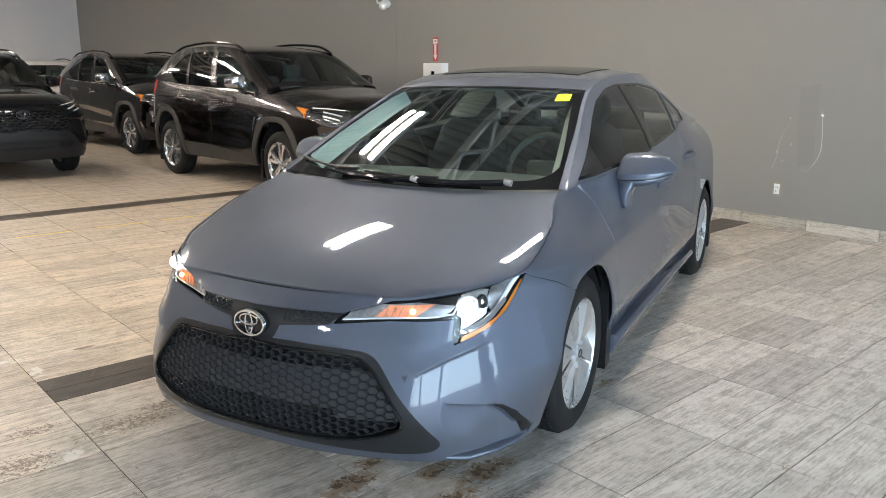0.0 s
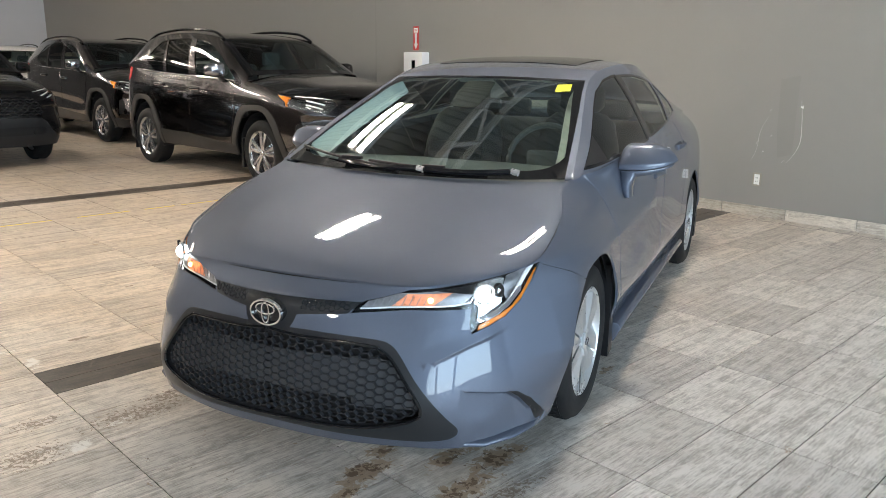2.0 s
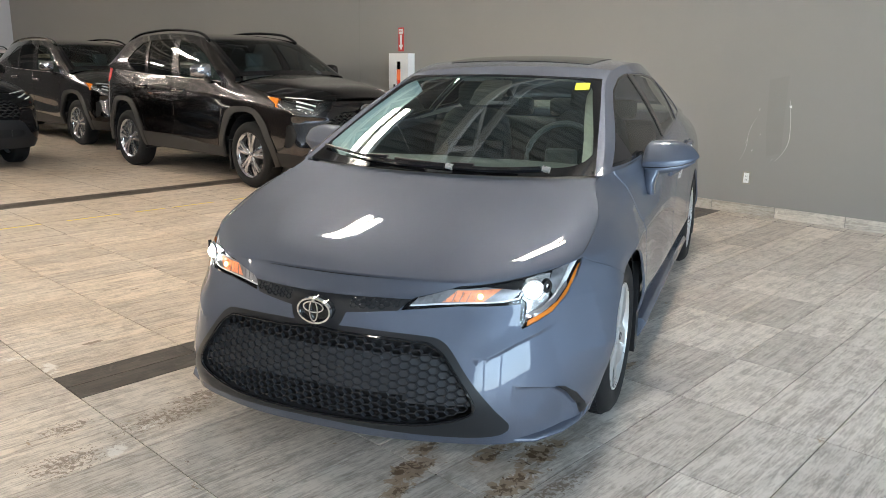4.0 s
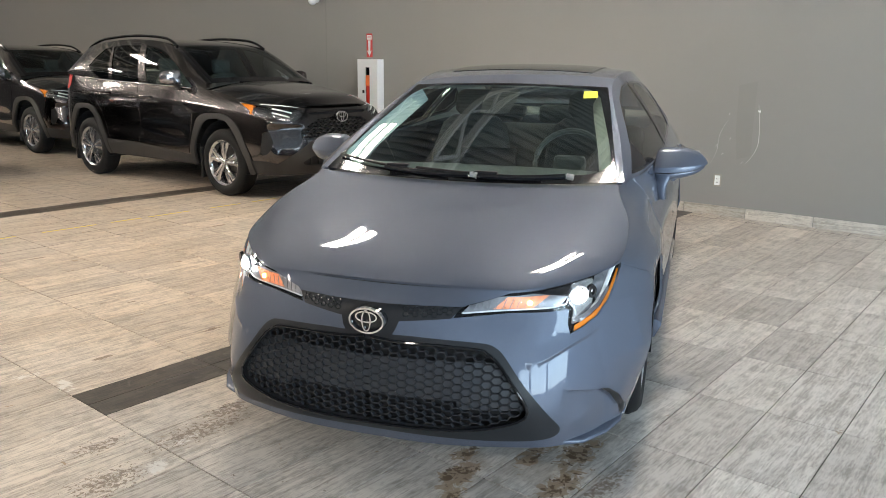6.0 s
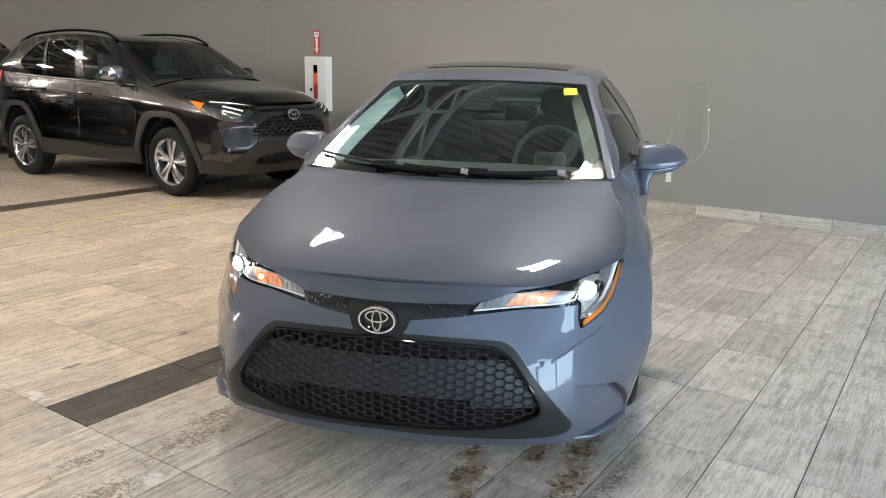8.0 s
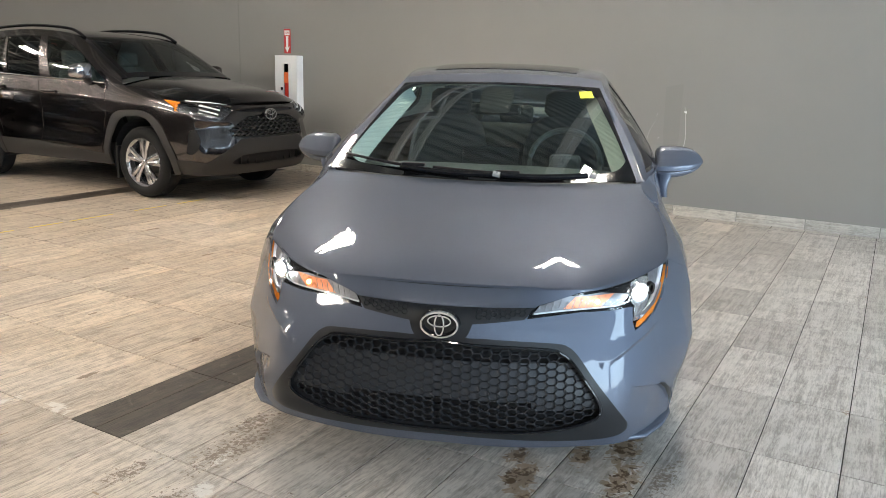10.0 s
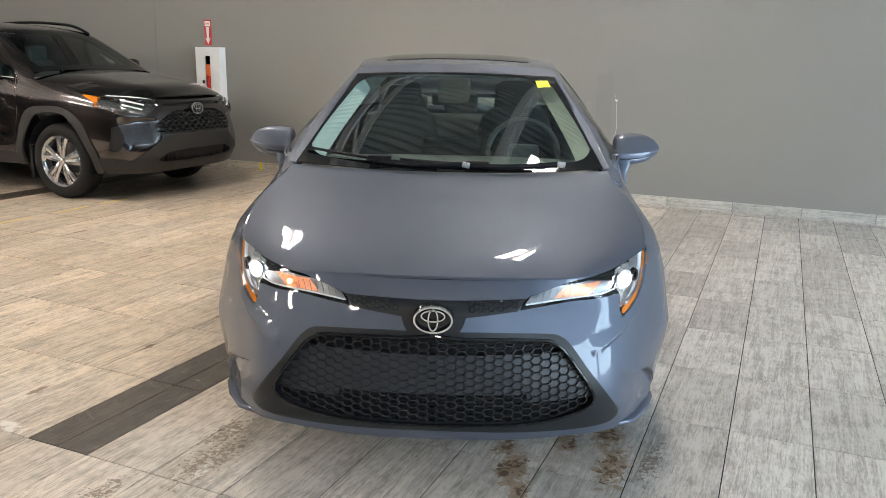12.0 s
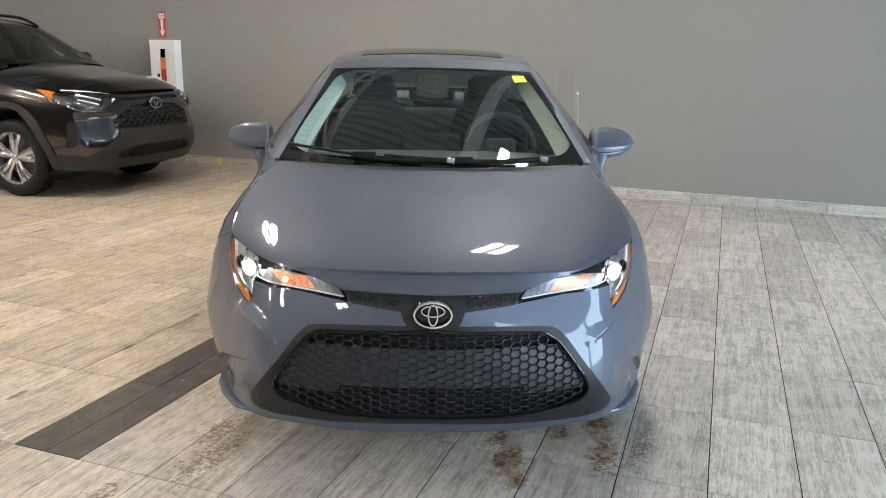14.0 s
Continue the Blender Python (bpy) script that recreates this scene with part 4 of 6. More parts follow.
REAR = [(-.93, .745), (.93, .745), (.93, .975), (-.93, .975)]
ROOF = cut_patch(sedan_roof, np.linspace(-1, 1, 70), np.linspace(0, 1, 110), (1.15, 3.3), [(W_OUT, True), (W_IN, True), (SUN, True), (dense(REAR, .04), True)], roof_regions)
sheet("roof_panel", ROOF["roof_panel"], M_BLUE, sedan, "blue-grey roof and windscreen pillars", thick=.012)
sheet("windscreen_border", ROOF["windscreen_border"], M_GLOSSBLACK, sedan, "black windscreen border", thick=.003)
g = sheet("windscreen", ROOF["windscreen"], M_SCREEN, sedan, "laminated windscreen with a green tint", thick=0)
g.visible_shadow = False
g = sheet("rear_window", ROOF["rear_window"], M_SIDEGLASS, sedan, "tinted rear window", thick=0)
g.visible_shadow = False
sheet("sunroof", ROOF["sunroof"], M_GLOSSBLACK, sedan, "dark glass sunroof panel", sink=-.003, thick=.006)

# side windows
WINDOWS = {"front_side_window": [(1.23, .958), (1.51, 1.083), (1.70, 1.165), (1.87, 1.232), (2.06, 1.282), (2.20, 1.300), (2.27, 1.305), (2.20, 1.16), (2.115, 1.005), (1.55, .978)],
           "rear_side_window": [(2.37, 1.306), (2.60, 1.306), (2.85, 1.283), (2.95, 1.268), (2.80, 1.058), (2.45, 1.03), (2.215, 1.015)],
           "quarter_window": [(2.99, 1.258), (3.15, 1.208), (3.26, 1.14), (3.19, 1.088), (2.86, 1.066)]}
GA = (0, 1, 0, 1)
win = {k: on_view(sedan_glass, dense(v, .03), [1, 2], GA) for k, v in WINDOWS.items()}
trim = {k: on_view(sedan_glass, dense([((y - sum(q[0] for q in v) / len(v)) * 1.05 + sum(q[0] for q in v) / len(v), (z - sum(q[1] for q in v) / len(v)) * 1.07 + sum(q[1] for q in v) / len(v)) for y, z in v], .03), [1, 2], GA) for k, v in WINDOWS.items()}


def glass_regions(p, st):
    name = np.full(len(p), "window_pillar", object)
    for k in win:
        name[inside(st, trim[k])] = "window_trim"
    y, z = p[:, 1], p[:, 2]
    name[(name == "window_pillar") & (z > np.interp(y, [2.0, 3.0], [1.0, 1.05])) & (y > np.interp(z, [1.0, 1.30], [2.10, 2.25])) & (y < np.interp(z, [1.0, 1.30], [2.23, 2.39])) & (z < 1.312)] = "pillar_cover"
    for k in win:
        name[inside(st, win[k])] = k
    name[(name == "front_side_window") & (p[:, 1] < np.interp(p[:, 2], [.94, 1.1], [1.40, 1.48]))] = "mirror_sail"
    return name


GLASS = cut_patch(sedan_glass, np.linspace(0, 1, 100), np.linspace(0, 1, 26), (3.0, .45), [(v, True) for v in win.values()] + [(v, True) for v in trim.values()] + [(on_view(sedan_glass, [(1.405, .955), (1.425, .99), (1.45, 1.04), (1.465, 1.062)], [1, 2], GA), False)], glass_regions)
for sign in (1, -1):
    sheet("window_pillar", GLASS["window_pillar"], M_BLUE, sedan, "blue-grey window frame and pillars", sign, thick=.012)
    sheet("pillar_lining", GLASS["window_pillar"], M_TRIM, sedan, "pale lining of the door pillars", sign, sink=.022, thick=0, keep=lambda c: (c[:, 1] > 2.05) & (c[:, 2] > 1.02))
    sheet("pillar_cover", GLASS["pillar_cover"], M_GLOSSBLACK, sedan, "black cover of the middle pillar", sign, sink=.001, thick=.008)
    sheet("window_trim", GLASS["window_trim"], M_GLOSSBLACK, sedan, "black window trim", sign, sink=.002, thick=.008)
    sheet("mirror_sail", GLASS["mirror_sail"], M_BLACK, sedan, "black triangle at the mirror's foot", sign, thick=.004)
    for k in win:
        g = sheet(k, GLASS[k], M_SIDEGLASS, sedan, "lightly tinted side glass", sign, sink=.004, thick=0)
        g.visible_shadow = False

# rear deck and tail, out of sight but closing the body
bm = bmesh.new()
box(bm, -.62, .62, 3.85, 4.5, .95, 1.035, .03)
part("boot_lid", bm, M_BLUE, sedan, "blue-grey boot lid", smooth=40)

# side skirts below the doors
for g in (1, -1):
    bm = prism(bmesh.new(), [(g * x, z) for x, z in ((.79, .262), (.862, .266), (.878, .250), (.880, .238), (.852, .178), (.79, .168))], "y", 1.345, 3.235)
    bmesh.ops.bevel(bm, geom=list(bm.edges), offset=.005, segments=2, affect="EDGES", profile=0.5)
    part("side_skirt", bm, M_BLUE, sedan, "blue-grey side skirt", smooth=40)

# wheels and mud flaps
for cy in (.938, 3.635):
    for g in (1, -1):
        wheel(sedan, g * (.826 if cy < 2 else .858), cy, .312, .207, .205, 10, "blade", M_ALLOY, g)
        b2 = prism(bmesh.new(), [(cy + .335, .54), (cy + .40, .50), (cy + .41, .14), (cy + .335, .13)], "x", g * .52, g * (.845 if cy < 2 else .868))
        part("mud_flap", b2, M_BLACK, sedan, "black mud flap")

# lamps: clear lens, dark housing with reflector, amber pieces and a lit projector
def lamp_bowl(s, t):
    return HALF(s, t) - normals_of(HALF, s, t) * .022


AMB_XZ = HL_OUT + [(.626, .546), (.667, .566), (.694, .590), (.711, .627), (.727, .684), (.737, .720)]
BULB_XZ = [(.38, .611), (.50, .614), (.545, .648), (.42, .648)]
STRIP_XZ = [(.285, .600), (.375, .606), (.47, .610), (.575, .612), (.60, .640), (.50, .655), (.40, .650), (.315, .632)]
FACET_XZ = [(.602, .668), (.640, .680), (.664, .676), (.668, .62), (.668, .600), (.655, .572), (.628, .552), (.620, .560), (.617, .600), (.604, .615)]
WING_XZ = [(.668, .700), (.705, .712), (.712, .690), (.697, .635), (.680, .612), (.668, .64)]
AMB, BULB, STRIP, FACET, WING_L = (on_view(lamp_bowl, dense(q, .012), [0, 2], FRONT) for q in (AMB_XZ, BULB_XZ, STRIP_XZ, FACET_XZ, WING_XZ))


def bowl_regions(p, st):
    name = np.where(inside(st, HL), "lamp_housing", "").astype(object)
    on = name != ""
    name[on & inside(st, STRIP)] = "reflector_strip"
    name[on & inside(st, BULB)] = "indicator"
    name[on & inside(st, FACET)] = "chrome_facet"
    name[on & inside(st, WING_L)] = "silver_wing"
    name[on & inside(st, AMB)] = "side_marker"
    return name


BOWL = cut_patch(lamp_bowl, np.linspace(.03, .23, 60), np.linspace(.4, .995, 40), (4.6, .66), [(HL, True), (AMB, True), (BULB, True), (STRIP, True), (FACET, True), (WING_L, True)], bowl_regions)
for sign in (1, -1):
    g = sheet("headlamp_lens", SIDE["lamp"], M_LENS, sedan, "clear headlamp lens", sign, thick=.004)
    g.visible_shadow = False
    sheet("lamp_housing", BOWL["lamp_housing"], M_GLOSSBLACK, g, "black lamp housing", sign, thick=0)
    sheet("reflector_strip", BOWL["reflector_strip"], M_REFLECTOR, g, "ribbed silver reflector", sign, sink=-.004, thick=.004)
    sheet("indicator", BOWL["indicator"], M_AMBER_LIT, g, "pinkish amber indicator reflector", sign, sink=-.006, thick=.004)
    sheet("chrome_facet", BOWL["chrome_facet"], M_CHROMELET, g, "bright faceted reflector", sign, sink=-.006, thick=.004)
    sheet("silver_wing", BOWL["silver_wing"], M_REFLECTOR, g, "silver textured reflector", sign, sink=-.002, thick=.004)
    sheet("side_marker", BOWL["side_marker"], M_AMBER, g, "orange side marker", sign, sink=-.012, thick=.008)
    bm = bmesh.new()
    for k in range(14):
        x = .30 + .28 * k / 13
        z0 = np.interp(x, [.285, .375, .575], [.602, .608, .614])
        st = on_view(lamp_bowl, [(x, z0), (x + .012, z0 + .034)], [0, 2], FRONT, (60, 40))
        pts = [lamp_bowl(np.array([q[0]]), np.array([q[1]]))[0] + (0, -.006, 0) for q in st]
        tube(bm, [(sign * q[0], q[1], q[2]) for q in pts], .0013, 5)
    part("reflector_rib", bm, M_REFLECTOR, g)
    bm = bmesh.new()
    bmesh.ops.create_uvsphere(bm, u_segments=24, v_segments=14, radius=.025, matrix=Matrix.Translation((sign * .628, .330, .642)))
    part("projector", bm, M_LED, g, "round projector lamp, lit", smooth=True)
    bm = bmesh.new()
    oval_ring(bm, 0, 0, .034, .031, .012, .0, -.010, 32)
    bmesh.ops.transform(bm, matrix=Matrix.Translation((sign * .630, .334, .642)) @ Matrix.Rotation(sign * radians(35), 4, "Z"), verts=bm.verts)
    part("bezel", bm, M_CHROMELET, g, "bright projector ring", smooth=True)
    bm = bmesh.new()
    oval_ring(bm, 0, 0, .012, .017, .016, .0, -.012, 24)
    bmesh.ops.transform(bm, matrix=Matrix.Translation((sign * .668, .362, .653)) @ Matrix.Rotation(sign * radians(45), 4, "Z"), verts=bm.verts)
    part("side_ring", bm, M_GLOSSBLACK, g, "gloss black ring beside the projector", smooth=True)
    bm = bmesh.new()
    st = on_view(lamp_bowl, [(.492, .631)], [0, 2], FRONT, (60, 40))
    q = lamp_bowl(np.array([st[0][0]]), np.array([st[0][1]]))[0]
    bmesh.ops.create_uvsphere(bm, u_segments=16, v_segments=10, radius=.009, matrix=Matrix.Translation((sign * q[0], q[1] - .008, q[2])))
    part("bulb", bm, M_BULB, g, "small amber bulb, lit", smooth=True)
    for nm, path, r in (("light_guide", [(.290, .603), (.38, .6085), (.47, .612), (.56, .613), (.598, .618), (.606, .645)], .003),
                        ("light_guide", [(.640, .560), (.668, .579), (.686, .600), (.700, .632), (.714, .684), (.722, .708)], .0085)):
        st = on_view(lamp_bowl, dense(path, .02, False), [0, 2], FRONT, (60, 40))
        p = lamp_bowl(np.array([q[0] for q in st]), np.array([q[1] for q in st]))
        part(nm, tube(bmesh.new(), [(sign * q[0], q[1] - .007, q[2]) for q in p], r, 8), M_GUIDE, g, "white light guide", smooth=True)
    # a folded bright blade below the projector
    bm = bmesh.new()
    path = [(.622, .300, .560), (.655, .330, .572), (.692, .385, .600), (.715, .44, .645)]
    blob(bm, [((sign * x, y, z), .010, .006, (0, 0, 1), (sign * .6, .8, 0)) for x, y, z in path], 8)
    part("light_guide", bm, M_REFLECTOR, g, smooth=True)

# fins at the foot of the bumper, ahead of the wheels
for g in (1, -1):
    path = [(.585, .180, .176, .004), (.625, .205, .172, .012), (.672, .245, .170, .020), (.735, .345, .172, .022), (.774, .440, .176, .020), (.784, .490, .182, .008)]
    bm = blob(bmesh.new(), [((g * x, y, z), r, .009, (g * .8, -.6, -.25), (0, 0, 1)) for x, y, z, r in path], 16, 2.6)
    part("bumper_fin", bm, M_BLUE, sedan, "blue-grey fin at the bumper's foot", smooth=50)

# honeycomb grille
def hex_bars(bm, poly, px, pz, width, depth, sink, lo, hi, sides=(1, -1)):
    """Bars of a honeycomb of flat-topped cells over a region of the nose; px: column pitch, pz: row pitch."""
    pts, bars = {}, set()
    w, h = px * 2 / 3, pz / 2
    for i in range(-1, int(.62 / px) + 2):
        for j in range(int(lo / pz) - 1, int(hi / pz) + 2):
            cx, cz = i * px, j * pz + (pz / 2 if i % 2 else 0)
            ring = [(cx - w, cz), (cx - w / 2, cz + h), (cx + w / 2, cz + h), (cx + w, cz), (cx + w / 2, cz - h), (cx - w / 2, cz - h)]
            for a, b in zip(ring, ring[1:] + ring[:1]):
                a, b = (round(a[0], 4), round(a[1], 4)), (round(b[0], 4), round(b[1], 4))
                bars.add((min(a, b), max(a, b)))
    keys = sorted({q for b in bars for q in b if q[0] > -px})
    ok = inside(np.array(keys), poly)
    good = [k for k, g in zip(keys, ok) if g]
    st = on_view(HALF, [(abs(x), z) for x, z in good], [0, 2], (-.02, .2, 0, 1))
    p = HALF(np.array([q[0] for q in st]), np.array([q[1] for q in st]))
    for k, q in zip(good, p):
        pts[k] = Vector((k[0], q[1] + sink, k[1]))
    for a, b in bars:
        if a in pts and b in pts and (a[0] + b[0]) / 2 >= -.001:
            u, v = pts[a], pts[b]
            d = (v - u).normalized()
            n = Vector((-d.z, 0, d.x)) * width / 2
            back = Vector((0, depth, 0))
            for g in sides:
                m = Vector((g, 1, 1))
                q = [bm.verts.new(c * m) for c in (u + n, v + n, v - n, u - n, u + n * 1.6 + back, v + n * 1.6 + back, v - n * 1.6 + back, u - n * 1.6 + back)]
                for f in ((0, 1, 2, 3), (0, 4, 5, 1), (3, 2, 6, 7)):
                    bm.faces.new([q[i] for i in f])
    return bm


grille = hex_bars(bmesh.new(), GI_XZ, .0300, .0250, .0030, .014, .012, .2, .53)
grille = part("grille_mesh", grille, M_GRILLE, sedan, "black honeycomb grille mesh")
for sign in (1, -1):
    sheet("grille_panel", SIDE["mesh_area"], M_PANEL, sedan, "charcoal blanking panel behind the honeycomb", sign, sink=.019, thick=.006,
          keep=lambda c: (c[:, 2] > .335 - .03 * (c[:, 0] > .30)) & (c[:, 2] < .463) & (c[:, 0] > 0))
PANEL_IN = [(.108, .588), (.20, .592), (.262, .598), (.282, .623), (.20, .625), (.108, .625)]
for g in (1, -1):
    part("strip_mesh", hex_bars(bmesh.new(), PANEL_IN, .015, .014, .0022, .004, -.001, .58, .63, (g,)), M_GRILLE, sedan)

rim_st = front_loop(round_loop(GI_XZ, 4), .010)
rim_st = [q for q in rim_st if q[0] > -.001]
rim_p = HALF(np.array([q[0] for q in rim_st]), np.array([q[1] for q in rim_st]))
for g in (1, -1):
    ln = [(g * q[0], q[1] - .001, q[2]) for q in rim_p if q[0] > -.0005]
    part("grille_rim", tube(bmesh.new(), ln, .0055, 8), M_GLOSSBLACK, sedan, "gloss black rim of the grille", smooth=True)

# emblem: plain chrome ovals on a black dish
bm = bmesh.new()
rows = [[bm.verts.new((.058 * q * math.cos(i * math.tau / 40), .034 - y, .579 + .041 * q * math.sin(i * math.tau / 40))) for i in range(40)] for q, y in ((1.12, -.012), (1.05, .004), (.6, .008), (.05, .009))]
for a, b in zip(rows, rows[1:]):
    for k in range(40):
        bm.faces.new((a[k], a[(k + 1) % 40], b[(k + 1) % 40], b[k]))
emblem = part("emblem", bm, M_GLOSSBLACK, sedan, "oval chrome emblem on black", smooth=40)
for cx, cz, rx, rz, w in ((0, .579, .0585, .0405, .0095), (0, .579, .0145, .034, .0075), (0, .592, .036, .0175, .0075)):
    part("oval", oval_ring(bmesh.new(), cx, cz, rx, rz, w, .027, .0165), M_CHROME, emblem, "chrome oval", smooth=30)

# door mirrors: a wedge-shaped painted cap with a front facet, a dark seam, a slim lower shell and a leaning stalk
def wedge(bm, stations, outline, g):
    """A body lofted along x from stations (x, front y, rear y, bottom z, top z) with one outline in shares of depth and height."""
    fine = curve(stations)(np.linspace(0, 1, 19))
    rows = [[bm.verts.new((g * x, yf + (yr - yf) * u, zb + (zt - zb) * v)) for u, v in outline] for x, yf, yr, zb, zt in fine]
    n = len(outline)
    for a, b in zip(rows, rows[1:]):
        for k in range(n):
            bm.faces.new((a[k], a[(k + 1) % n], b[(k + 1) % n], b[k]))
    bm.faces.new(rows[0])
    bm.faces.new(rows[-1])
    bmesh.ops.recalc_face_normals(bm, faces=bm.faces)
    return bm


CAP = [(.020, 0), (.002, .02), (0, .06), (0, .20), (.004, .235), (.030, .28), (.13, .45), (.25, .63), (.38, .82), (.42, .87), (.48, .92), (.62, .97), (.80, 1), (.94, .98), (1, .90), (1, .08), (.97, 0)]
LOWER = [(.10, 0), (.03, .30), (0, .75), (.01, 1), (.98, 1), (1, .7), (.95, .2), (.85, 0)]
for g in (1, -1):
    cap = ((.791, 1.508, 1.625, .917, .985), (.797, 1.502, 1.645, .916, 1.012), (.812, 1.500, 1.652, .916, 1.025), (.835, 1.502, 1.655, .916, 1.027), (.880, 1.510, 1.660, .918, 1.029), (.935, 1.530, 1.662, .924, 1.024),
           (.980, 1.562, 1.662, .934, 1.008), (1.008, 1.598, 1.660, .946, .985), (1.023, 1.632, 1.654, .954, .962))
    mirror = part("door_mirror", wedge(bmesh.new(), cap, CAP, g), M_BLUE, sedan, "blue-grey door mirror", smooth=38)
    seam = [(x + (.004 if k == 0 else 0), yf + .006, yr - .006, zb - .0045, zb + .001) for k, (x, yf, yr, zb, zt) in enumerate(cap[:-1])]
    part("mirror_seam", wedge(bmesh.new(), seam, LOWER, g), M_BLACK, mirror, "black seam line", smooth=38)
    shell = ((.800, 1.516, 1.640, .890, .9115), (.840, 1.514, 1.655, .886, .9115), (.885, 1.524, 1.655, .889, .914), (.935, 1.545, 1.655, .899, .920), (.980, 1.578, 1.655, .916, .930), (1.010, 1.612, 1.650, .936, .943))
    part("mirror_shell", wedge(bmesh.new(), shell, LOWER, g), M_BLUE, mirror, "blue-grey lower mirror shell", smooth=38)
    stalk = ((.832, 1.566, .905, .060, .036), (.832, 1.560, .890, .060, .035), (.828, 1.552, .866, .060, .028), (.828, 1.548, .842, .058, .022), (.832, 1.546, .815, .054, .018), (.838, 1.546, .795, .048, .014))
    part("mirror_stalk", blob(bmesh.new(), [((g * x, y, z), ru, rv, (0, 1, 0), (1, 0, 0)) for x, y, z, ru, rv in stalk], 20, 4), M_BLUE, mirror, smooth=50)
    part("mirror_glass", box(bmesh.new(), g * .900 - .085, g * .900 + .085, 1.660, 1.665, .930, 1.010, .002), M_CHROME, mirror)

# door handles
for y, z in ((2.03, .828), (2.78, .898)):
    for g in (1, -1):
        st = on_view(sedan_side, [(y, z), (y + .1, z + .008), (y + .2, z + .012)], [1, 2], (.4, 1, 0, 1))
        p = sedan_side(np.array([q[0] for q in st]), np.array([q[1] for q in st]))
        bm = blob(bmesh.new(), [((g * (p[i][0] + o), p[i][1], p[i][2]), .016, .010, (0, 0, 1), (1, 0, 0)) for i, o in ((0, .004), (1, .030), (2, .012))], 12)
        part("door_handle", bm, M_BLUE, sedan, "blue-grey pull handle", smooth=50)

# wipers
def screen_at(a, b, lift):
    q = np.array([a]), np.array([b])
    n = normals_of(sedan_roof, *q)[0]
    n = n if n[2] > 0 else -n
    return Vector(sedan_roof(*q)[0] + n * lift)


for pivot, tip, rise in (((.08, .004), (-.93, .040), .016), ((.66, .004), (-.30, .022), .012)):
    us = [i / 14 for i in range(15)]
    ab_ = [(pivot[0] + (tip[0] - pivot[0]) * u, pivot[1] + (tip[1] - pivot[1]) * u ** 1.3) for u in us]
    blade = part("wiper", tube(bmesh.new(), [screen_at(a, b + .004, .012) for a, b in ab_[2:]], .0065, 8), M_BLACK, sedan, "black wiper blade", smooth=True)
    part("wiper_arm", tube(bmesh.new(), [screen_at(a, b - .010 * math.sin(u * 3), .026) for u, (a, b) in zip(us[:9], ab_)], [.013 - .006 * u for u in us[:9]], 10), M_GLOSSBLACK, blade, "black wiper arm", smooth=True)
    e = screen_at(pivot[0] + .01, pivot[1], .03)
    part("arm_cap", tube(bmesh.new(), [e, e + Vector((.03, .0, -.006))], .013, 10), M_ALLOY, blade, smooth=True)
    f = screen_at((pivot[0] + tip[0]) / 2, (pivot[1] + tip[1]) / 2 + .002, .022)
    part("blade_clip", box(bmesh.new(), f.x - .05, f.x + .05, f.y - .012, f.y + .012, f.z - .007, f.z + .007, .004), M_BLACK, blade)

# yellow stock sticker on the glass
bm = bmesh.new()
q = [[bm.verts.new(screen_at(a, b, .003)) for a in (.755, .80, .84, .875)] for b in (.284, .301, .318)]
for r0, r1 in zip(q, q[1:]):
    for i in range(3):
        bm.faces.new((r0[i], r0[i + 1], r1[i + 1], r1[i]))
M_STICKER = surface("yellow_sticker", (0.80, 0.78, 0.02), 0.55, vary=0.04)
part("sticker", bm, M_STICKER, sedan, "bright yellow paper sticker")

# cabin
for sign in (1, -1):
    def trim_at(u, b):
        a = .945 - .05 * b - .06 * u
        return sedan_roof(a, b) - normals_of(sedan_roof, a, b) * np.sign(normals_of(sedan_roof, a, b)[..., 2:]) * (.008 + .075 * u)[..., None]

    gp = cut_patch(trim_at, np.linspace(0, 1, 6), np.linspace(.06, .335, 40), (.1, 3.3), [], lambda p, st: np.full(len(p), "trim", object))
    sheet("pillar_trim", gp["trim"], M_TRIM, sedan, "pale inner pillar trim", sign, thick=.01)
sheet("headliner", ROOF["roof_panel"], M_TRIM, sedan, "pale headliner", 1, sink=.03, thick=0, keep=lambda c: (c[:, 1] > 1.9) & (c[:, 1] < 3.6) & (np.abs(c[:, 0]) < .5))
bm = bmesh.new()
blob(bm, [((x, 1.36, .80 + .012 * (1 - (x / .66) ** 2)), .28, .105, (0, 1, 0), (0, 0, 1)) for x in (-.66, -.5, -.25, 0, .25, .5, .66)], 24, 4)
part("dashboard", bm, M_DASH, sedan, "dark grey dashboard", smooth=60)
bm = box(bmesh.new(), -.14, .14, 1.50, 1.53, .88, 1.0, .01)
part("display", bm, M_GLOSSBLACK, sedan, "dark centre display")
bm = bmesh.new()
tube(bm, [Vector((.36, 1.78, .905)) + Matrix.Rotation(radians(-25), 3, "X") @ Vector((.18 * math.cos(a * math.tau / 32), 0, .18 * math.sin(a * math.tau / 32))) for a in range(32)], .015, 8, True)
sw = part("steering_wheel", bm, M_DASH, sedan, "dark steering wheel", smooth=True)
part("wheel_boss", box(bmesh.new(), .28, .44, 1.745, 1.80, .85, .95, .02), M_DASH, sw)
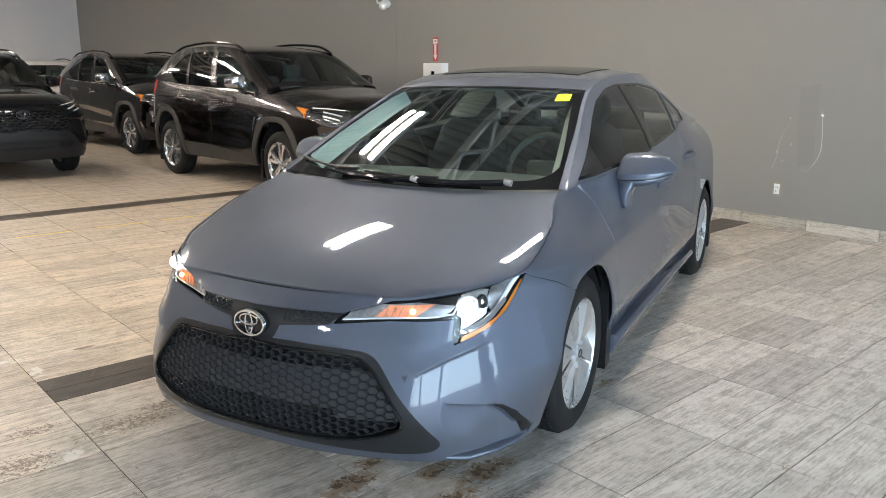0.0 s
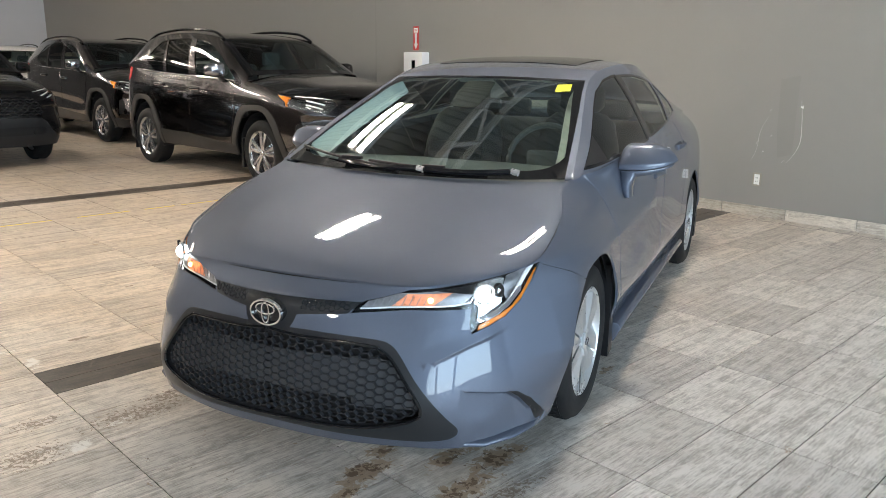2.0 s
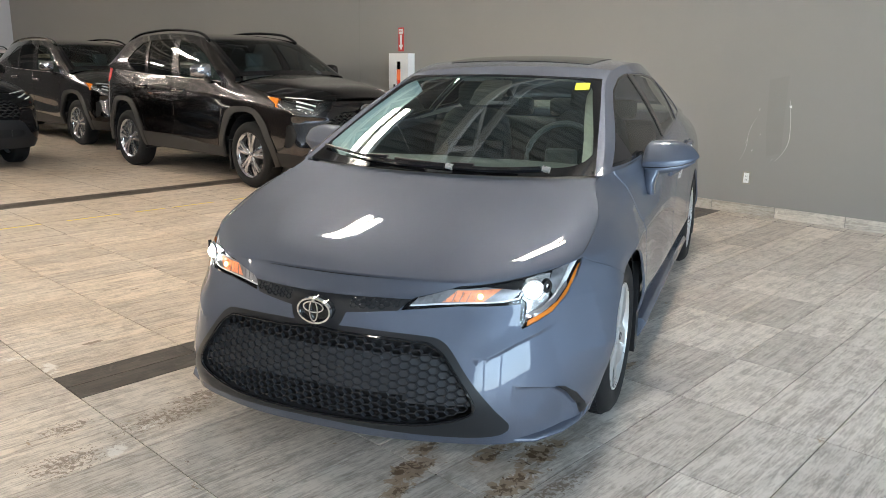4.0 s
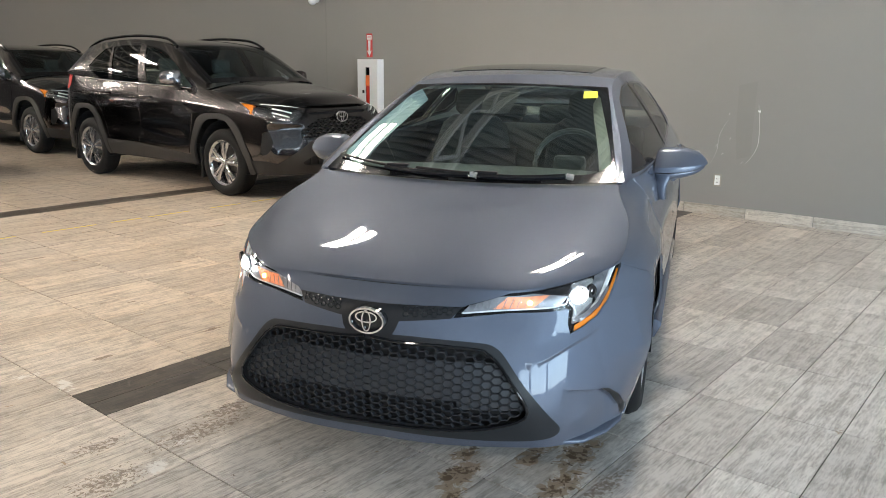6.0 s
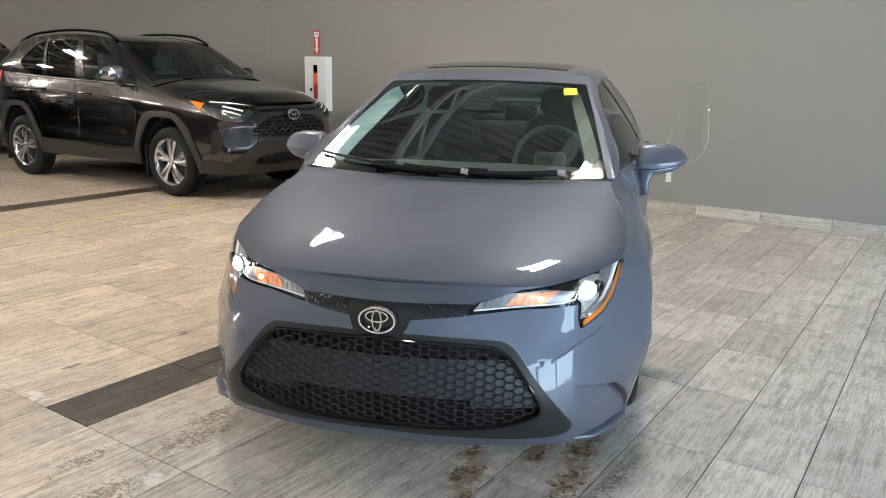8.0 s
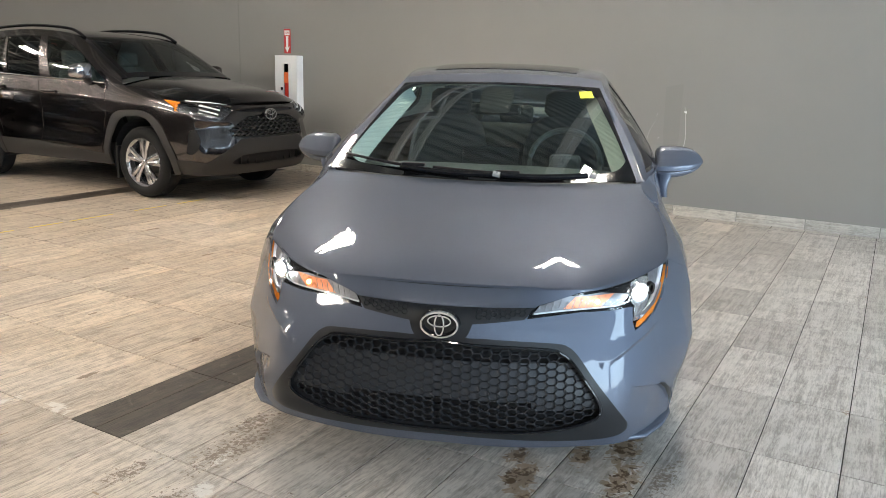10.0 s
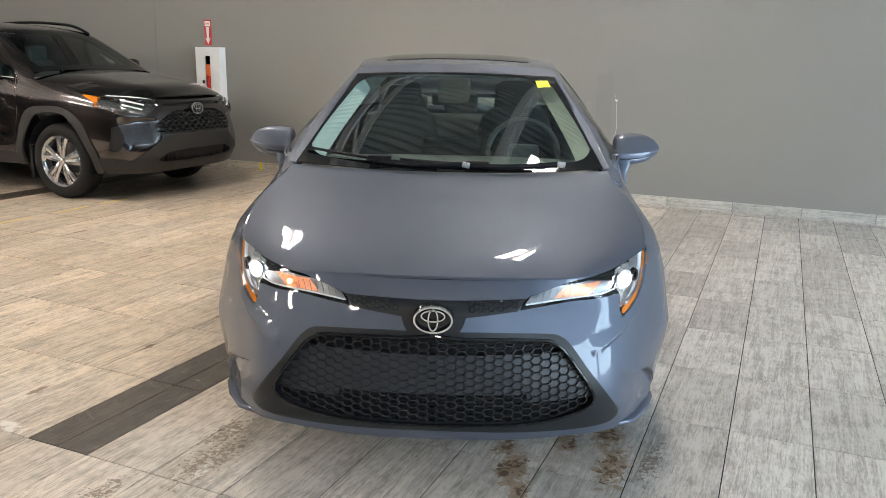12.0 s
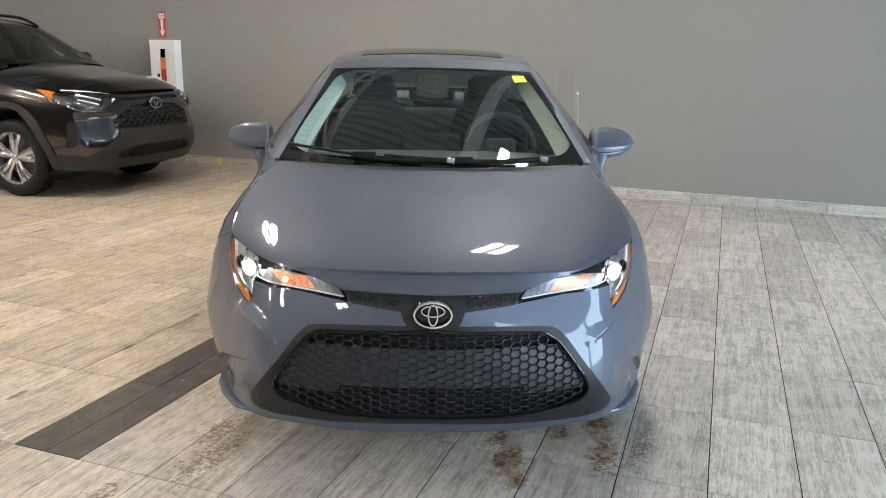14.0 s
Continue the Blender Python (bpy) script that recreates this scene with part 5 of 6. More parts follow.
for x in (-.35, .35):
    seat = part("front_seat", blob(bmesh.new(), [((x, 2.30 + .22 * u, .50 + .58 * u), w, .075, (1, 0, 0), (0, 1, -.3)) for u, w in ((0, .22), (.3, .25), (.7, .24), (.93, .20), (1, .15))], 20, 3.2), M_SEAT, sedan, "dark cloth front seat", smooth=50)
    part("headrest", blob(bmesh.new(), [((x, 2.52 + .02 * u, 1.10 + .15 * u), w, .05, (1, 0, 0), (0, 1, 0)) for u, w in ((0, .10), (.2, .13), (.8, .125), (1, .09))], 18, 3.2), M_SEAT, seat, smooth=50)
rear = part("rear_seat", box(bmesh.new(), -.62, .62, 3.25, 3.42, .45, 1.0, .05), M_SEAT, sedan, "dark cloth rear bench", smooth=50)
for x in (-.36, 0, .36):
    part("headrest", box(bmesh.new(), x - .12, x + .12, 3.34, 3.42, 1.005, 1.13, .03), M_SEAT, rear, smooth=50)
part("rear_view_mirror", box(bmesh.new(), -.12, .12, 1.80, 1.83, 1.135, 1.195, .015), M_BLACK, sedan, "black rear-view mirror")
part("camera_housing", blob(bmesh.new(), [((0, 1.62, 1.17), .075, .02, (1, 0, 0), (0, .7, .6)), ((0, 1.72, 1.22), .085, .03, (1, 0, 0), (0, .7, .6)), ((0, 1.82, 1.265), .08, .02, (1, 0, 0), (0, .7, .6))], 16, 3), M_BLACK, sedan, "black sensor housing", smooth=50)


# ---- the crossovers' shape ----
SU_S = np.array([0, .06, .115, .15, .18, .215, .255, .32, .385, .45, .57, .69, .81, .91, .99, 1.06, 1.17])
SU_PLAN = [(0, 0), (.30, .012), (.55, .055), (.70, .118), (.797, .178), (.862, .31), (.888, .55), (.895, .92), (.895, 1.25), (.897, 1.6), (.898, 2.2), (.898, 2.8), (.895, 3.4), (.87, 3.95), (.80, 4.3), (.55, 4.47), (0, 4.5)]
SU_SHO = [(0, .045, .86), (.30, .057, .86), (.54, .105, .87), (.685, .165, .885), (.778, .235, .90), (.838, .37, .92), (.858, .60, .94), (.868, .92, .98), (.872, 1.25, 1.0), (.878, 1.6, 1.01),
          (.884, 2.2, 1.02), (.885, 2.8, 1.03), (.88, 3.4, 1.045), (.855, 3.95, 1.06), (.78, 4.3, 1.06), (.54, 4.44, 1.06), (0, 4.47, 1.06)]
SU_TOP = [(0, .10, .950), (.30, .11, .955), (.52, .165, .965), (.64, .24, .976), (.735, .34, .978), (.785, .46, .992), (.81, .62, 1.022), (.812, .92, 1.078), (.815, 1.25, 1.122), (.836, 1.6, 1.142),
          (.846, 2.2, 1.158), (.844, 2.8, 1.174), (.828, 3.4, 1.198), (.797, 3.95, 1.235), (.74, 4.28, 1.26), (.52, 4.40, 1.28), (0, 4.43, 1.28)]
SU_RAIL = [(.775, 1.31, 1.14), (.722, 1.67, 1.345), (.665, 1.99, 1.52), (.645, 2.3, 1.598), (.645, 2.9, 1.63), (.635, 3.5, 1.605), (.61, 4.0, 1.53), (.66, 4.36, 1.28)]
SU_BELT = [(.812, 1.28, 1.124), (.834, 1.60, 1.142), (.842, 1.95, 1.150), (.845, 2.35, 1.161), (.843, 2.9, 1.177), (.828, 3.4, 1.198), (.797, 3.95, 1.235), (.755, 4.3, 1.26)]
SU_SPINE = [(0, 1.18, 1.168), (0, 1.56, 1.365), (0, 1.90, 1.53), (0, 2.25, 1.61), (0, 2.9, 1.65), (0, 3.5, 1.63), (0, 4.05, 1.555), (0, 4.42, 1.28)]
SU_HOOD = [(0, .10, .950), (0, .20, 1.012), (0, .5, 1.075), (0, .83, 1.125), (0, 1.17, 1.165)]


def lifted(line, by=.05):
    """Raises the upper works, from the lamps up."""
    return [(*q[:-1], q[-1] + by * min(1, max(0, (q[-1] - .86) / .13))) for q in line]


SU_RAIL, SU_SPINE, SU_HOOD = (lifted(q) for q in (SU_RAIL, SU_SPINE, SU_HOOD))
SU_SHO = [(x, y, z - .03 * smooth_step(y, .5, 1.3)) for x, y, z in SU_SHO]
SU_BASE = loft([[(x * .95, y + .07, .275 + .03 * smooth_step(y, .4, 1.2)) for x, y in SU_PLAN], [(x, y, .45) for x, y in SU_PLAN], [(x * .998, y + .015, .73) for x, y in SU_PLAN], SU_SHO, SU_TOP], [0, .27, .62, .83, 1.0], SU_S)


def SU_SIDE(s, t):
    """The side, with a folded scoop in each cheek of the bumper."""
    p = SU_BASE(s, t)
    x, z = np.abs(p[..., 0]), p[..., 2]
    sink = .030 * np.clip(np.minimum((z - .50) / .24, (.80 - z) / .04), 0, 1) * smooth_step(x, .50, .60) * (1 - smooth_step(x, .80, .85)) * (p[..., 1] < 1.2)
    p[..., 1] += sink
    p[..., 0] -= .4 * sink * np.sign(p[..., 0])
    # hollowed lower doors and a crease that runs along the handles
    y = p[..., 1]
    door = smooth_step(y, 1.35, 1.8) * (1 - smooth_step(y, 3.0, 3.35))
    low = .475 + .10 * smooth_step(y, 1.4, 3.2)
    hollow = .014 * np.exp(-((z - low - .10) / .085) ** 2) * door
    ridge = .005 * np.exp(-((z - .985 - .035 * (y - 2)) / .05) ** 2) * smooth_step(y, 1.3, 1.7)
    p[..., 0] += (ridge - hollow) * np.sign(p[..., 0])
    return p


SU_E, SU_R = .125, .389


def suv_hood(a, b):
    q, c = SU_SIDE(SU_E + (SU_R - SU_E) * b, np.ones_like(b)), curve(SU_HOOD)(b)
    x = a * (q[..., 0] - .004)
    y = c[..., 1] + (q[..., 1] - c[..., 1]) * np.abs(a) ** 2
    z = c[..., 2] + (q[..., 2] - c[..., 2]) * np.abs(a) ** 2.6 + .014 * np.exp(-((np.abs(a) - .62) / .2) ** 2) * np.sin(np.pi * np.clip(b, 0, 1))
    return np.stack([x, y, z], -1)


suv_roof = arched(curve(SU_RAIL, np.linspace(0, 1, 8)), curve(SU_SPINE, np.linspace(0, 1, 8)), 3.0, 2.0)


def suv_glass(b, t):
    u, v = curve(SU_BELT, np.linspace(0, 1, 8))(b), curve(SU_RAIL, np.linspace(0, 1, 8))(b)
    p = u + (v - u) * t[..., None]
    p[..., 0] += .03 * 4 * t * (1 - t) * smooth_step(b, 0, .25)
    return p


def suv_lines(points, cols, area, step=.03, closed=True):
    return on_view(SU_SIDE, dense(points, step, closed), cols, area, (110, 60))


SU_FRONT = (-.02, .30, 0, 1)
SU_SEAMS = {"front": [(1.50, 1.20), (1.475, 1.0), (1.45, .86), (1.48, .70), (1.52, .53), (1.53, .43)],
            "middle": [(2.56, 1.25), (2.50, 1.0), (2.46, .84), (2.48, .60), (2.52, .43)],
            "rear": [(3.42, 1.29), (3.48, 1.1), (3.44, .95), (3.30, .82), (3.20, .62), (3.12, .43)]}
SU_WHEELS = ((.965, .36), (3.655, .36))


# squared wheel arches: along the side from behind the wheel to its front
ARCH_OUT = [[(1.495, .30), (1.49, .45), (1.478, .52), (1.435, .65), (1.372, .785), (1.31, .842), (1.225, .872), (1.09, .882), (.955, .884), (.86, .866), (.775, .832), (.645, .729), (.565, .60), (.505, .50), (.475, .42), (.46, .30)],
            [(4.17, .30), (4.15, .45), (4.12, .60), (4.05, .76), (3.96, .865), (3.87, .897), (3.75, .902), (3.637, .899), (3.54, .875), (3.455, .825), (3.36, .72), (3.285, .60), (3.232, .53), (3.205, .45), (3.19, .30)]]
ARCH_IN = [[(1.425, .27), (1.418, .45), (1.395, .53), (1.365, .61), (1.30, .715), (1.25, .775), (1.18, .812), (1.08, .824), (.975, .828), (.89, .815), (.825, .788), (.705, .675), (.63, .56), (.58, .48), (.55, .40), (.54, .27)],
           [(4.10, .27), (4.09, .45), (4.05, .58), (3.99, .70), (3.91, .80), (3.83, .838), (3.73, .844), (3.64, .842), (3.565, .82), (3.50, .775), (3.42, .685), (3.345, .57), (3.295, .50), (3.27, .42), (3.26, .27)]]


def arch_cut(line, area):
    st = on_view(SU_SIDE, dense(round_loop(line, 2, False), .04, False), [1, 2], area, (110, 60))
    return [(st[0][0], -.05)] + st + [(st[-1][0], -.05)]


def suv(name, label, m, paint, alloy, grille_xz, lamp_xz, lamp_top, clad_line, intake_xz, fog_xz, spokes=10, clad=None, header=.335, slit=None):
    car = thing(name, label, "car", m)
    clad = clad or M_CLAD
    grille, intake, fog = (suv_lines(round_loop(q, 2), [0, 2], SU_FRONT) for q in (grille_xz, intake_xz, fog_xz))
    gap = suv_lines(round_loop(slit, 2), [0, 2], SU_FRONT) if slit else None
    low = suv_lines(lamp_xz, [0, 2], (.05, .30, .4, 1), closed=False)
    lampl = dense(low + lamp_top, .006)
    arch, flare = ([arch_cut(q, (.13, .5, 0, 1) if q[0][0] < 2 else (.7, 1.05, 0, 1)) for q in pair] for pair in (ARCH_IN, ARCH_OUT))
    cuts = [dense(ribbon(suv_lines(l, [1, 2], (.3, .95, 0, 1), .05, False), .0022), .01) for l in SU_SEAMS.values()]
    edge = suv_lines(clad_line, [0, 2], (-.02, .3, 0, 1), .03, False) + suv_lines([(.56, .42), (1.2, .42), (1.5, .415), (2.0, .447), (2.54, .482), (3.3, .488), (3.9, .49), (4.2, .52)], [1, 2], (.22, 1.1, 0, 1), .1, False)
    edge = [edge[0]] + [q for p, q in zip(edge, edge[1:]) if q[0] > p[0] + 1e-4]
    ex, ez = [q[0] for q in edge], [q[1] for q in edge]

    def regions(p, st):
        n = np.full(len(p), "quarter_panel", object)
        y, z = p[:, 1], p[:, 2]
        for key, nm in (("rear", "rear_door"), ("middle", "front_door"), ("front", "wing")):
            l = SU_SEAMS[key][::-1]
            n[y < np.interp(z, [q[1] for q in l], [q[0] for q in l])] = nm
        n[(y < .62) & (z < .905)] = "front_bumper"
        for q in cuts:
            n[inside(st, q)] = ""
        low_ = st[:, 1] < np.interp(st[:, 0], ex, ez)
        n[low_] = "rocker_cladding"
        n[low_ & (y < .9)] = "bumper_cladding"
        n[low_ & (y > 3.7)] = "rear_cladding"
        for q, nm in zip(flare, ("front_arch_cladding", "rear_arch_cladding")):
            n[inside(st, q)] = nm
        n[inside(st, grille)] = "grille"
        if gap:
            n[inside(st, gap)] = "upper_slit"
        n[inside(st, intake)] = "lower_intake"
        n[inside(st, fog)] = "fog_recess"
        n[inside(st, lampl)] = "headlamp"
        for q in arch:
            n[inside(st, q)] = ""
        return n

    gs_ = np.unique(np.r_[np.linspace(0, .30, 46), np.linspace(.3, 1.17, 64)])
    body = cut_patch(SU_SIDE, gs_, np.linspace(0, 1, 30), (4.2, .85), [(q, True) for q in [grille, intake, fog, lampl] + ([gap] if gap else []) + arch + flare + cuts] + [(edge, False)], regions)
    looks = {"quarter_panel": paint, "rear_door": paint, "front_door": paint, "wing": paint, "front_bumper": paint, "bumper_cladding": clad, "rocker_cladding": clad, "rear_cladding": clad, "front_arch_cladding": clad, "rear_arch_cladding": clad,
             "grille": M_GLOSSBLACK, "upper_slit": M_BLACK, "lower_intake": M_DARKHOLE, "fog_recess": M_BLACK}
    for g in (1, -1):
        for nm, look_ in looks.items():
            if nm in body:
                sheet(nm, body[nm], look_, car, "", g, sink=.03 if nm in ("grille", "lower_intake", "upper_slit") else .012 if nm == "fog_recess" else -.016 if "arch" in nm else -.004 if "cladding" in nm else 0, thick=.02)
        lens = sheet("headlamp", body["headlamp"], M_LENS, car, "clear headlamp", g, thick=.004)
        lens.visible_shadow = False
        sheet("lamp_housing", body["headlamp"], M_LAMPDARK, lens, "", g, sink=.022, thick=0)
        sheet("side_marker", body["headlamp"], M_AMBER, lens, "amber side marker", g, sink=.012, thick=.006, keep=lambda c: (c[:, 1] > .49))
        for (x0, z0), (x1, z1), r in (((.50, .955), (.76, 1.0), .010), ((.60, .91), (.74, .955), .009), ((.64, .87), (.775, .915), .009)):
            st = on_view(SU_SIDE, [(x0 + (x1 - x0) * k / 5, z0 + (z1 - z0) * k / 5) for k in range(6)], [0, 2], SU_FRONT, (110, 60))
            p = SU_SIDE(np.array([q[0] for q in st]), np.array([q[1] for q in st]))
            part("light_bar", tube(bmesh.new(), [(g * (q[0] - .004), q[1] + .010, q[2]) for q in p], r, 6), M_LAMPWHITE, lens, "white light bar", smooth=True)
    # grille bars
    zs, top_ = [q[1] for q in grille_xz], max(q[1] for q in grille_xz)
    z = min(zs) + .03
    row = 0
    while z < top_ - .02:
        xs = [x for (x, zz), (x2, z2) in zip(grille_xz, grille_xz[1:] + grille_xz[:1]) if (zz - z) * (z2 - z) <= 0 and zz != z2 for x in [x + (x2 - x) * (z - zz) / (z2 - zz)]]
        w = max(xs) - .012
        st = on_view(SU_SIDE, [(w * k / 12, z + (.012 if (k + row) % 2 else -.006)) for k in range(13)], [0, 2], SU_FRONT, (110, 60))
        p = SU_SIDE(np.array([q[0] for q in st]), np.array([q[1] for q in st]))
        line = [(-q[0], q[1] + .012, q[2]) for q in p[::-1]] + [(q[0], q[1] + .012, q[2]) for q in p[1:]]
        part("grille_bar", tube(bmesh.new(), line, .009, 6), M_BLACK, car, "black grille bar")
        z, row = z + .037, row + 1
    zi = [q[1] for q in intake_xz]
    for k in range(9):
        x = -.44 + .11 * k
        part("intake_slat", box(bmesh.new(), x - .006, x + .006, .045, .075, min(zi) + .012, max(zi) - .012), M_BLACK, car)
    bm = bmesh.new()
    ez_ = .862
    rows = [[bm.verts.new((.085 * q * math.cos(i * math.tau / 28), .047 - y, ez_ + .058 * q * math.sin(i * math.tau / 28))) for i in range(28)] for q, y in ((1.05, -.01), (1, .012), (.05, .016))]
    for a, b in zip(rows, rows[1:]):
        for k in range(28):
            bm.faces.new((a[k], a[(k + 1) % 28], b[(k + 1) % 28], b[k]))
    em = part("emblem", bm, M_GLOSSBLACK, car, "oval chrome emblem", smooth=40)
    for cx, cz, rx, rz, w in ((0, 0, .08, .054, .014), (0, 0, .02, .046, .011), (0, .018, .05, .024, .011)):
        part("oval", oval_ring(bmesh.new(), cx, ez_ + cz, rx, rz, w, .034, .02, 28), M_CHROME, em, smooth=30)
    hood_ = cut_patch(suv_hood, np.linspace(-1, 1, 50), np.linspace(.01, 1, 36), (1.5, 1.0), [], lambda p, st: np.full(len(p), "bonnet", object))
    sheet("bonnet", hood_["bonnet"], paint, car, "", thick=.015)

    def roofing(p, st):
        a, b = np.abs(st[:, 0]), st[:, 1]
        n = np.full(len(p), "roof_panel", object)
        n[(a < .93) & (b < header - .02 * a * a)] = "windscreen_border"
        n[(a < .87) & (b < header - .015 - .02 * a * a) & (b > .03)] = "windscreen"
        n[(a < .9) & (b > .87)] = "rear_window"
        return n

    def top_line(a, o):
        return header - o - .02 * a * a

    w_out = [(a, 0.0) for a in np.linspace(-.93, .93, 20)] + [(a, top_line(a, 0)) for a in np.linspace(.93, -.93, 20)]
    w_in = [(a, .03) for a in np.linspace(-.87, .87, 20)] + [(a, top_line(a, .015)) for a in np.linspace(.87, -.87, 20)]
    top = cut_patch(suv_roof, np.linspace(-1, 1, 36), np.linspace(0, 1, 60), (1.3, 3.4), [(dense(w_out, .05), True), (dense(w_in, .05), True), (dense([(-.9, .87), (.9, .87), (.9, .995), (-.9, .995)], .05), True)], roofing)
    sheet("roof_panel", top["roof_panel"], paint, car, "", thick=.02)
    sheet("windscreen_border", top["windscreen_border"], M_GLOSSBLACK, car, "", thick=.004)
    for nm in ("windscreen", "rear_window"):
        w = sheet(nm, top[nm], M_CLEAR if nm == "windscreen" else M_PRIVACY, car, "", thick=0)
        w.visible_shadow = False
    wins = {"front_side_window": [(1.50, 1.150), (1.72, 1.30), (1.88, 1.40), (2.06, 1.485), (2.22, 1.545), (2.37, 1.572), (2.53, 1.590), (2.44, 1.37), (2.335, 1.172)],
            "rear_side_window": [(2.53, 1.178), (2.60, 1.38), (2.675, 1.592), (2.95, 1.597), (3.23, 1.588), (3.16, 1.40), (3.09, 1.198)],
            "quarter_window": [(3.29, 1.584), (3.45, 1.560), (3.60, 1.47), (3.73, 1.36), (3.62, 1.29), (3.44, 1.222), (3.19, 1.205)]}
    wl = {k: on_view(suv_glass, dense(v, .05), [1, 2], (0, 1, 0, 1), (90, 40)) for k, v in wins.items()}
    mid_ = {k: (sum(q[0] for q in v) / len(v), sum(q[1] for q in v) / len(v)) for k, v in wins.items()}
    tl = {k: on_view(suv_glass, dense([((y - mid_[k][0]) * 1.05 + mid_[k][0], (z - mid_[k][1]) * 1.09 + mid_[k][1]) for y, z in v], .05), [1, 2], (0, 1, 0, 1), (90, 40)) for k, v in wins.items()}

    def glazing(p, st):
        n = np.full(len(p), "window_pillar", object)
        for k in wl:
            n[inside(st, tl[k])] = "window_trim"
        for k in wl:
            n[inside(st, wl[k])] = k
        return n

    gl = cut_patch(suv_glass, np.linspace(0, 1, 56), np.linspace(0, 1, 16), (3.3, .5), [(v, True) for v in wl.values()] + [(v, True) for v in tl.values()], glazing)
    for g in (1, -1):
        for nm in gl:
            o = sheet(nm, gl[nm], paint if nm == "window_pillar" else M_GLOSSBLACK if nm == "window_trim" else M_CLEAR if nm == "front_side_window" else M_PRIVACY, car, "", g, sink=.004 if nm in wl else 0, thick=.01 if nm not in wl else 0)
            o.visible_shadow = nm not in wl
        bl = suv_glass(np.linspace(.10, .80, 30), np.full(30, .02))
        part("belt_strip", tube(bmesh.new(), [(g * (q[0] + .012), q[1], q[2] - .004) for q in bl], .007, 6), M_CHROME, car, "thin chrome strip below the windows", smooth=True)
        rl = curve(SU_RAIL, np.linspace(0, 1, 8))(np.linspace(.30, .86, 24))
        part("roof_rail", tube(bmesh.new(), [(g * (q[0] - .03), q[1], q[2] + .012 + .032 * min(1, 5 * u, 5 * (1 - u))) for u, q in zip(np.linspace(0, 1, 24), rl)], .016, 8), M_GLOSSBLACK, car, "black roof rail", smooth=True)
        bm = blob(bmesh.new(), [((g * x, y, zz), ru, rv, (0, 1, 0), (0, 0, 1)) for x, y, zz, ru, rv in
                                ((.862, 1.69, 1.245, .03, .05), (.875, 1.69, 1.25, .055, .078), (.93, 1.695, 1.252, .066, .082), (1.01, 1.71, 1.248, .058, .072), (1.055, 1.73, 1.242, .036, .050), (1.07, 1.74, 1.236, .012, .018))], 22, 3.6)
        mir = part("door_mirror", bm, M_MIRRORCAP if g < 0 else paint, car, "glossy door mirror", smooth=50)
        part("mirror_stalk", blob(bmesh.new(), [((g * .90, 1.70, 1.18), .05, .03, (0, 1, 0), (1, 0, 0)), ((g * .855, 1.72, 1.12), .04, .02, (0, 1, 0), (1, 0, 0))], 12, 3), M_BLACK, mir, smooth=50)
        for y, zz in ((2.22, 1.02), (3.10, 1.05)):
            x = .888
            part("door_handle", blob(bmesh.new(), [((g * (x + o), y + d, zz + .01 * d), .018, .011, (0, 0, 1), (1, 0, 0)) for o, d in ((.002, 0), (.03, .11), (.006, .22))], 10), paint, car, smooth=50)
        for c, r0 in SU_WHEELS:
            wheel(car, g * .872, c, r0, .240, .225, spokes, "star", alloy, g)
            part("wheel_arch_liner", lathe(bmesh.new(), [(g * .50, .05), (g * .50, .45), (g * .85, .45)], 36, 0, c, r0, .26), M_DARKHOLE, car)
            part("mud_flap", prism(bmesh.new(), [(c + .375, .5), (c + .40, .5), (c + .41, .17), (c + .375, .17)], "x", g * .68, g * .865), M_BLACK, car)
        sheet("tail_lamp", body["quarter_panel"], M_RED, car, "red tail lamp", g, sink=-.004, thick=.01, keep=lambda c: (c[:, 1] > 4.15) & (c[:, 2] > 1.10) & (c[:, 2] < 1.23))
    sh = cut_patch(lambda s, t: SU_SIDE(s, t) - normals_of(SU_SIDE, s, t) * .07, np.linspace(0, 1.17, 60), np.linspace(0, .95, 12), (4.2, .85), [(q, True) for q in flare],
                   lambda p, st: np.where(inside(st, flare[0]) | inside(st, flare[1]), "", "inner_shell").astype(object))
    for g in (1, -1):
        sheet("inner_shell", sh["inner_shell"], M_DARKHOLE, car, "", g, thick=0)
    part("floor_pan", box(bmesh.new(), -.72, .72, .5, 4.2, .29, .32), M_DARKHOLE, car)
    part("dashboard", box(bmesh.new(), -.70, .70, 1.30, 1.75, .85, 1.13, .05), M_DASH, car, smooth=50)
    for x in (-.38, .38):
        st_ = part("front_seat", blob(bmesh.new(), [((x, 2.35 + .2 * u, .65 + .62 * u), w, .08, (1, 0, 0), (0, 1, -.3)) for u, w in ((0, .22), (.4, .25), (.9, .21), (1, .15))], 14, 3.2), M_SEATGREY, car, smooth=50)
        part("headrest", box(bmesh.new(), x - .12, x + .12, 2.53, 2.63, 1.29, 1.46, .03), M_SEATGREY, st_, smooth=50)
    part("rear_seat", box(bmesh.new(), -.65, .65, 3.3, 3.48, .6, 1.3, .05), M_SEATGREY, car, smooth=50)
    return car


